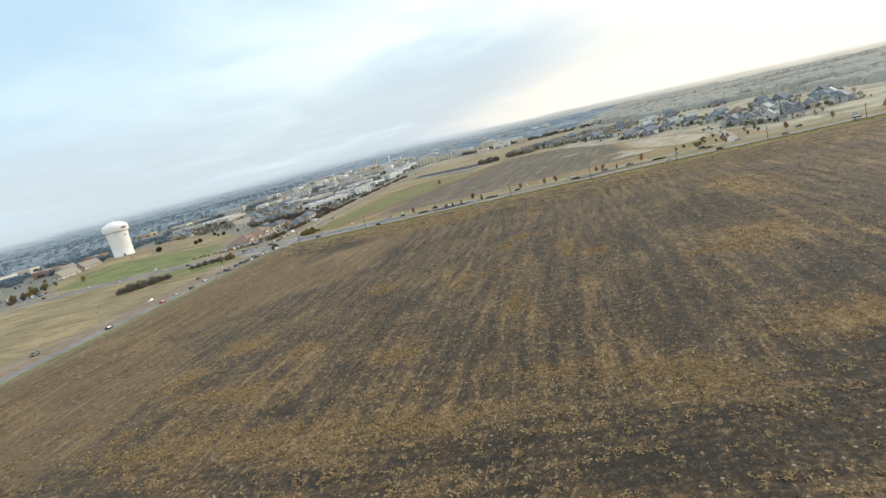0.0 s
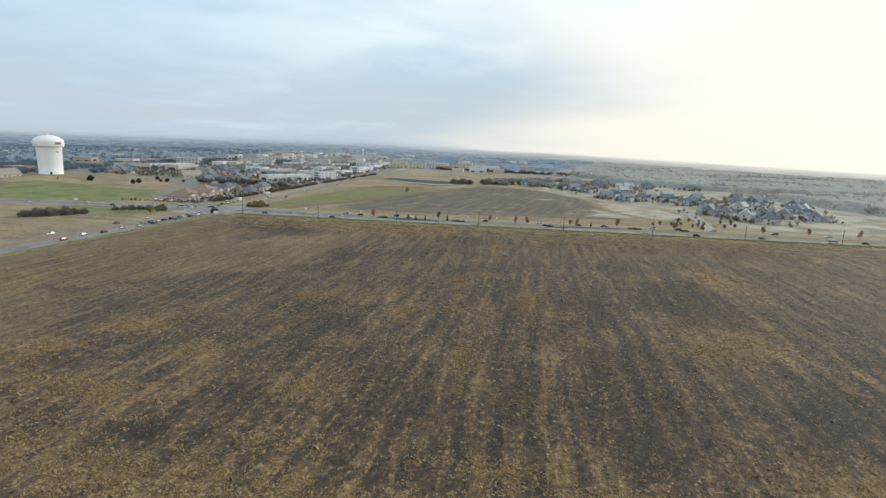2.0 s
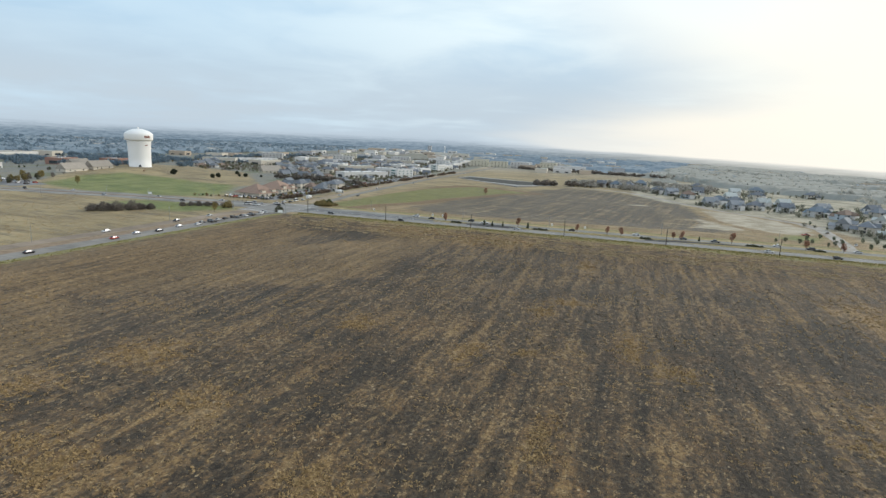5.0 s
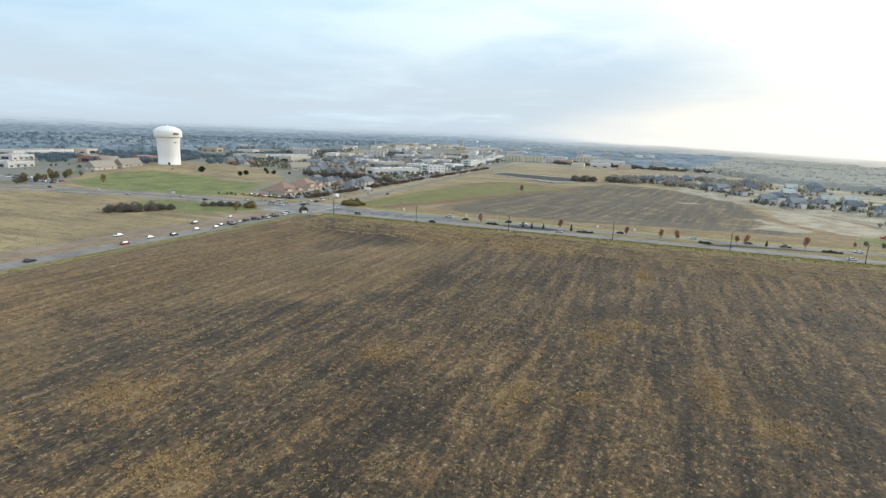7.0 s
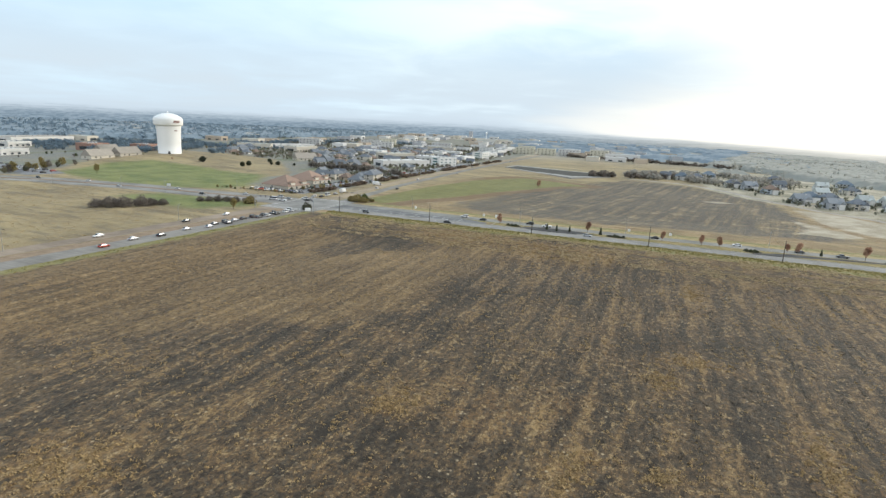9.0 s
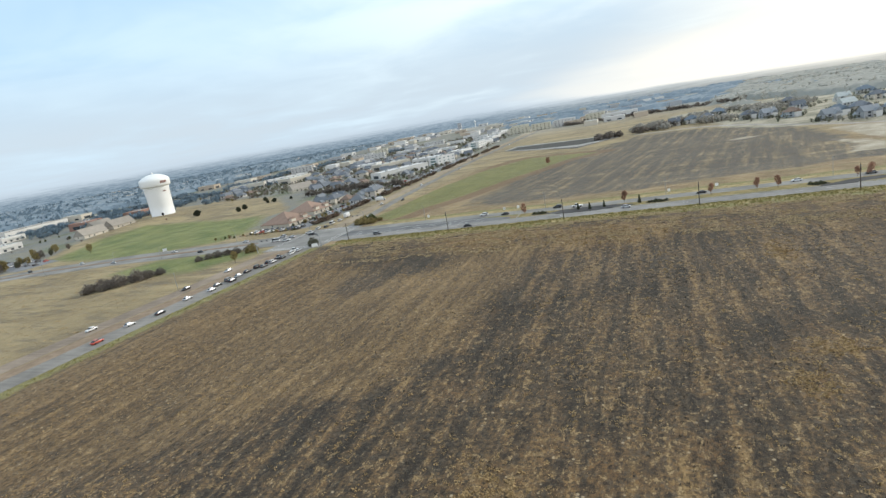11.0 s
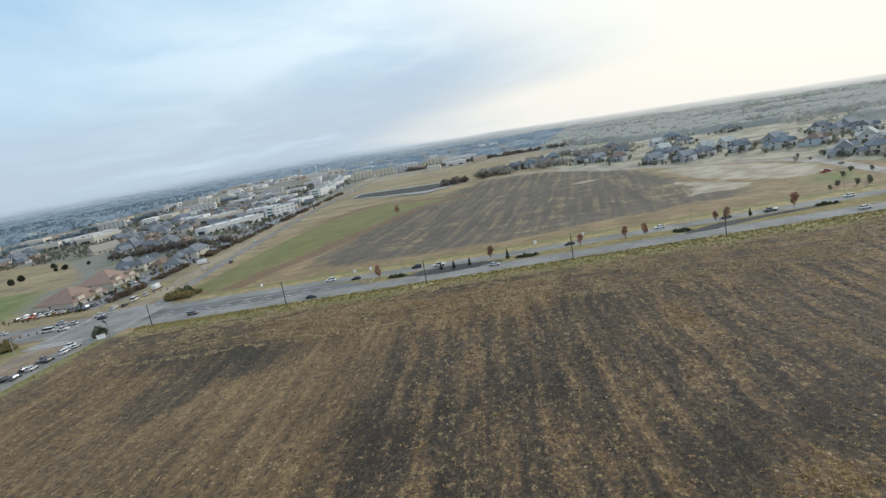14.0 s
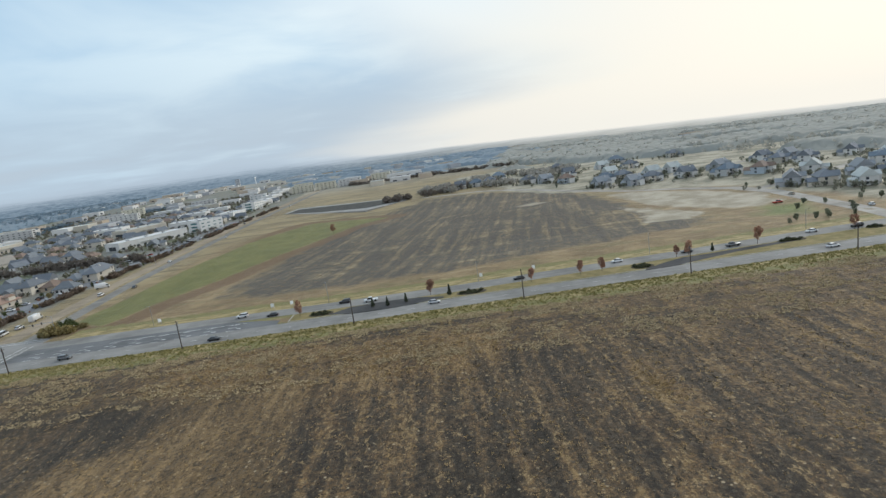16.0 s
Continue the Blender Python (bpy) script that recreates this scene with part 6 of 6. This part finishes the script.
canopy("southern_woods", "low leafless woods along the plain", [(700, -600), (2200, -700), (2200, 300), (900, 200)], HAZED_BROWN_WOOD, 9, 8.0, 4, 140, -0.1)
# twig colours paled to match, with the same painted haze
HAZED_PALE_TWIG = leafy("haze_paled_twigs", (0.27, 0.275, 0.25), (0.34, 0.34, 0.31), 0.02, 0.8)
HAZED_BLUE_TWIG = leafy("haze_blued_twigs", (0.17, 0.225, 0.268), (0.205, 0.26, 0.302), 0.02, 0.8)
woods("hill_trees", "taller leafless trees standing out of the far woods", scatter(2600, [(90, 720), (160, 670), (240, 580), (300, 480), (335, 390), (365, 300), (385, 220), (430, 120), (700, 60), (1500, 200), (1400, 1400), (300, 1600), (60, 900)], 21, 150, -0.25), HAZED_PALE_TWIG, 9, 4.2, 18, 21, False)
woods("western_trees", "taller trees standing out of the far woods, coloured blue-grey as if through haze", scatter(5600, [(-1075, 290), (-1000, 410), (-935, 500), (-920, 1000), (-945, 1450), (-1100, 2000), (-1900, 2000), (-1900, -300), (-1250, -300)], 22, 150, -0.35), HAZED_BLUE_TWIG, 11, 5.0, 16, 22, False)
woods("tower_grove", "dark grey-green trees round the halls and water tower", scatter(420, [(-600, 196), (-660, 196), (-760, 180), (-900, 240), (-900, 420), (-740, 500), (-549, 291), (-580, 260)], 23, 70, 0.0), HAZED_BLUE_TWIG, 6, 3.4, 40, 23, True)
woods("plain_trees", "scattered trees and hedges on the open western plain", scatter(520, [(-640, 330), (-900, 250), (-940, 500), (-925, 1000), (-600, 1000), (-620, 600)], 24, 60, 0.22), HAZED_BLUE_TWIG, 6, 3.6, 36, 24, True)
GREY_TWIG = leafy("grey_brown_twigs", (0.25, 0.24, 0.215), (0.37, 0.355, 0.315), 0.05, 0.45)
woods("estate_grove", "grey-brown leafless grove beside the housing estate", scatter(330, [(-60, 470), (20, 446), (74, 420), (120, 410), (170, 560), (110, 640), (-30, 560)], 25, 45, -0.02), GREY_TWIG, 6.5, 3.4, 40, 25, True)
TOWN_OUT = [(-256, 142), (-256, 222), (-258, 250), (-262, 320), (-300, 900), (-420, 1100), (-850, 1100), (-740, 500), (-549, 291), (-440, 325), (-385, 262), (-300, 255), (-305, 215), (-340, 198), (-302, 140)]
woods("town_bushes", "dark olive bushes and small trees between the houses", scatter(1700, TOWN_OUT, 6), OLIVE_LEAF, 3.4, 2.1, 34, 6, True)
woods("town_autumn_bushes", "rust-brown autumn bushes between the houses", scatter(900, TOWN_OUT, 7), BARE_TWIG, 3.4, 2.0, 34, 7, True)
BARE_HEDGE = leafy("hedge_leaves", (0.12, 0.092, 0.07), (0.27, 0.185, 0.125), 0.3)
GARDEN_LEAF = leafy("garden_leaves", (0.15, 0.155, 0.115), (0.27, 0.265, 0.20), 0.6, 0.4)
grng = np.random.RandomState(8)
gardens = np.concatenate([grng.normal(0, 10.5, (16, 2)) + (x, y) for x, y, _ in ESTATE_SPOTS])
woods("estate_bushes", "small grey-green garden bushes between the houses", gardens, GARDEN_LEAF, 3.6, 1.9, 34, 8, True)
hx = grng.uniform(0, 1, 900)
hedge_line = np.stack([-246.5 - hx * 5 + grng.normal(0, 1.6, 900) - 2.0, 62 + hx * 540 + grng.normal(0, 1, 900)], -1)
hedge_line = hedge_line[np.sin(hx * 61) + 0.7 * np.sin(hx * 143 + 1) > 0.0]
woods("roadside_hedge", "dense dark hedge of autumn shrubs between shops and road", hedge_line, BARE_HEDGE, 2.4, 1.7, 34, 18, True)
hedge = [(x, 917 - (x + 195) * 0.21 + 6 * math.sin(x)) for x in np.arange(-195, 130, 3.6)] + [(-60 - 1.3 * k + 4 * math.sin(k * 7), 446 - 0.5 * k + 7 * math.sin(k * 3)) for k in range(18)] + [(-40 + 4.2 * k, 452 + 3.2 * k + 5 * math.sin(k * 5)) for k in range(22)] + [(-266 - 4 * k, 246 + 0.5 * k - 0.014 * k * k + 2 * math.sin(k * 5)) for k in range(30)]
woods("hedgerow", "dark leafless hedgerow between fields", hedge, BARE_TWIG, 6, 3.6, 60, 5, True)


# ---- crop residue and grass tufts: too many to count ----
def tufts(name, label, spots, mat, wide, tall, blades, seed):
    """Small heaps of bent blades lying on the ground."""
    rng = np.random.RandomState(seed)
    k = len(spots)
    size = rng.uniform(0.45, 1.0, k) ** 1.5 * 1.6
    z = land(spots[:, 0], spots[:, 1])
    who = np.repeat(np.arange(k), blades)
    n = len(who)
    a, q = rng.uniform(0, 2 * np.pi, n), np.sqrt(rng.uniform(0, 1, n))
    root = np.stack([spots[who, 0] + wide * size[who] * q * np.cos(a), spots[who, 1] + wide * size[who] * q * np.sin(a), z[who] - 0.02], -1)
    lean = rng.uniform(0, 2 * np.pi, n)
    way_to = np.stack([np.cos(lean), np.sin(lean), np.zeros(n)], -1)
    across_to = np.stack([-np.sin(lean), np.cos(lean), np.zeros(n)], -1)
    reach = (wide * 0.42 * size[who] * rng.uniform(0.5, 1.5, n))[:, None]
    rise = (tall * size[who] * rng.uniform(0.4, 1.2, n))[:, None] * np.array((0, 0, 1.0))
    half = reach * 0.5
    pts = np.stack([root - across_to * half, root + across_to * half, root + way_to * reach + rise + across_to * half * 0.7, root + way_to * reach + rise - across_to * half * 0.7, root + way_to * reach * 1.6], 1).reshape(-1, 3)
    base = np.arange(n)[:, None] * 5
    faces = np.concatenate([base + np.array((0, 1, 2)), base + np.array((0, 2, 3)), base + np.array((3, 2, 4))])
    me = bpy.data.meshes.new(name)
    me.from_pydata(pts, [], faces)
    me.materials.append(mat)
    return tagged(new(name, me), label, "crop residue" if "straw" in name or "residue" in name else "grass", "", "stuff")


def in_rows(count, low, high, seed, gate):
    """Spots drawn together along the plough lines and in patches."""
    rng = np.random.RandomState(seed)
    out = []
    while len(out) < count:
        x, y = rng.uniform(low[0], high[0]), rng.uniform(low[1], high[1])
        f = noise.noise((x * 0.3, y * 0.05, seed)) + 0.8 * noise.noise((x * 0.035, y * 0.05, seed + 9.0)) + 0.5 * noise.noise((x * 0.3, y * 0.3, seed + 4.0))
        if f > gate + rng.uniform(-0.3, 0.3) and y < float(south_edge(x)) - 11:
            out.append((x, y))
    return np.array(out)


def thin(spots, keep, seed):
    """Fewer of them on the smooth brown part of the field."""
    rng = np.random.RandomState(seed)
    d = inside(spots[:, 0], spots[:, 1], COVER["smooth"][1])
    return spots[(d < 3) | (rng.uniform(0, 1, len(spots)) < keep)]


STRAW_LABEL = "pale straw clumps strewn over the ploughed soil"
tufts("straw_clumps", STRAW_LABEL, thin(in_rows(17000, (-185, -400), (200, -10), 5, 0.2), 0.6, 1), GOLD_STRAW, 0.36, 0.15, 7, 6)
tufts("straw_flecks", STRAW_LABEL, in_rows(30000, (-190, -400), (260, -10), 8, -0.1), STRAW, 0.19, 0.12, 3, 9)
tufts("residue_clods", "dark clods and stubble between the rows", thin(in_rows(16000, (-185, -400), (220, -10), 15, 0.1), 0.2, 3), DARK_RESIDUE, 0.30, 0.14, 6, 16)
drng = np.random.RandomState(50)
drifts = np.concatenate([drng.normal(0, 0.6, (int(19 * math.sqrt(a * c)), 2)) * (a, c) + (x, y) for x, y, a, c in GOLD])
drifts = drifts[drifts[:, 1] < south_edge(drifts[:, 0]) - 11]
tufts("straw_drifts", "golden straw drifts lying in patches on the soil", drifts, GOLD_STRAW, 0.58, 0.20, 8, 51)
HEAP_STRAW = leafy("bright_straw", (0.25, 0.172, 0.088), (0.54, 0.40, 0.225), 1.2)
hx, hy = drng.uniform(-125, 120, 9000), drng.uniform(-352, -296, 9000)
lying = np.array([noise.noise((x * 0.045, y * 0.10, 3.0)) + 0.8 * noise.noise((x * 0.16, y * 0.30, 7.0)) for x, y in zip(hx, hy)])
keep = lying > 0.20 + drng.uniform(-0.35, 0.35, 9000) + 0.15 * (hx > 45)
tufts("straw_heaps", "golden straw heaps on the dark southern headland", np.stack([hx, hy], -1)[keep], HEAP_STRAW, 0.60, 0.22, 9, 53)
rng2 = np.random.RandomState(40)
vx = rng2.uniform(-190, 330, 9000)
verge_spots = np.stack([vx, south_edge(vx) - 0.6 - np.minimum(np.abs(rng2.normal(0, 5.5, 9000)), 14.0)], -1)
vy = rng2.uniform(-330, -16, 600)
verge_spots = np.concatenate([verge_spots, np.stack([-201.0 + 0.03 * (vy + 44) + 0.5 + np.abs(rng2.normal(0, 2.4, 600)), vy], -1)])
tufts("verge_tufts", "yellow-green rough grass along the road's edge", verge_spots, VERGE_GRASS, 0.40, 0.34, 5, 41)
ex = rng2.uniform(-185, 250, 30000)
border = np.stack([ex, south_edge(ex) - 10 - rng2.uniform(0, 1, 30000) ** 1.5 * 36], -1)
heaped = np.array([noise.noise((x * 0.05, y * 0.16, 2.0)) + 0.7 * noise.noise((x * 0.22, y * 0.4, 6.0)) for x, y in border])
tufts("straw_border", "straw drifts along the field's border", border[heaped > 0.12 + rng2.uniform(-0.2, 0.2, 30000)], STRAW_PALE, 0.66, 0.2, 7, 43)

grass_rng = np.random.RandomState(60)
north = grass_rng.uniform((-198, 36), (190, 330), (9000, 2))
north = north[(north[:, 1] > north_edge(north[:, 0]) + 2) & (np.max([inside(north[:, 0], north[:, 1], o) for k in ("green", "sand") for o in COVER[k]], 0) < -2)]
tufts("dry_tufts", "rough tan grass tufts beyond the main road", north, STRAW, 0.50, 0.12, 4, 61)
west = grass_rng.uniform((-420, -330), (-236, 0), (3500, 2))
west = west[np.max([inside(west[:, 0], west[:, 1], o) for o in COVER["green"]], 0) < -3]
west = west[np.abs(west[:, 1] - np.interp(west[:, 0], [-440, -300, -236], [-12, 10, 16])) > 17]
tufts("west_tufts", "rough dry grass tufts of the western meadow", west, STRAW, 0.7, 0.2, 4, 63)


# ---- road markings ----
def mark(x, y, turn, long, wide, parent, lift=0.09):
    m = Mesh().box(0, 0, 0, long, wide, 0.012)
    ob = part("lane_marking", m, PAINT, parent)
    ob.matrix_basis = pose(x, y, lift, 0, 0, turn)
    return ob


road_s, road_x, road_t = bpy.data.objects["road_main_south"], bpy.data.objects["road_crossing"], bpy.data.objects["road_turning_lanes"]
for k in range(46):
    x = -190 + k * 11.5
    mark(x, float(south_edge(x)) + 5.5, slope, 3.0, 0.16, road_s)
for k in range(9):
    x = -186 + k * 9.5
    for lane in (11.2, 14.8, 18.4):
        mark(x, float(south_edge(x)) + lane, slope, 3.2, 0.3, road_t)
    mark(x + 3, float(south_edge(x)) + 13.0, slope, 1.8, 0.6, road_t)
for k in range(3):
    mark(-150 + 18 * k, float(south_edge(-150)) + 19.8, slope, 16, 0.3, road_t)
for y in (-11.5, -8.5, 36.5, 39):
    mark(-216, y, 0, 36, 0.4, road_x)
for x in (-197.5, -200.5, -233.5, -235.4):
    mark(x, 14, 90, 32, 0.4, road_x)
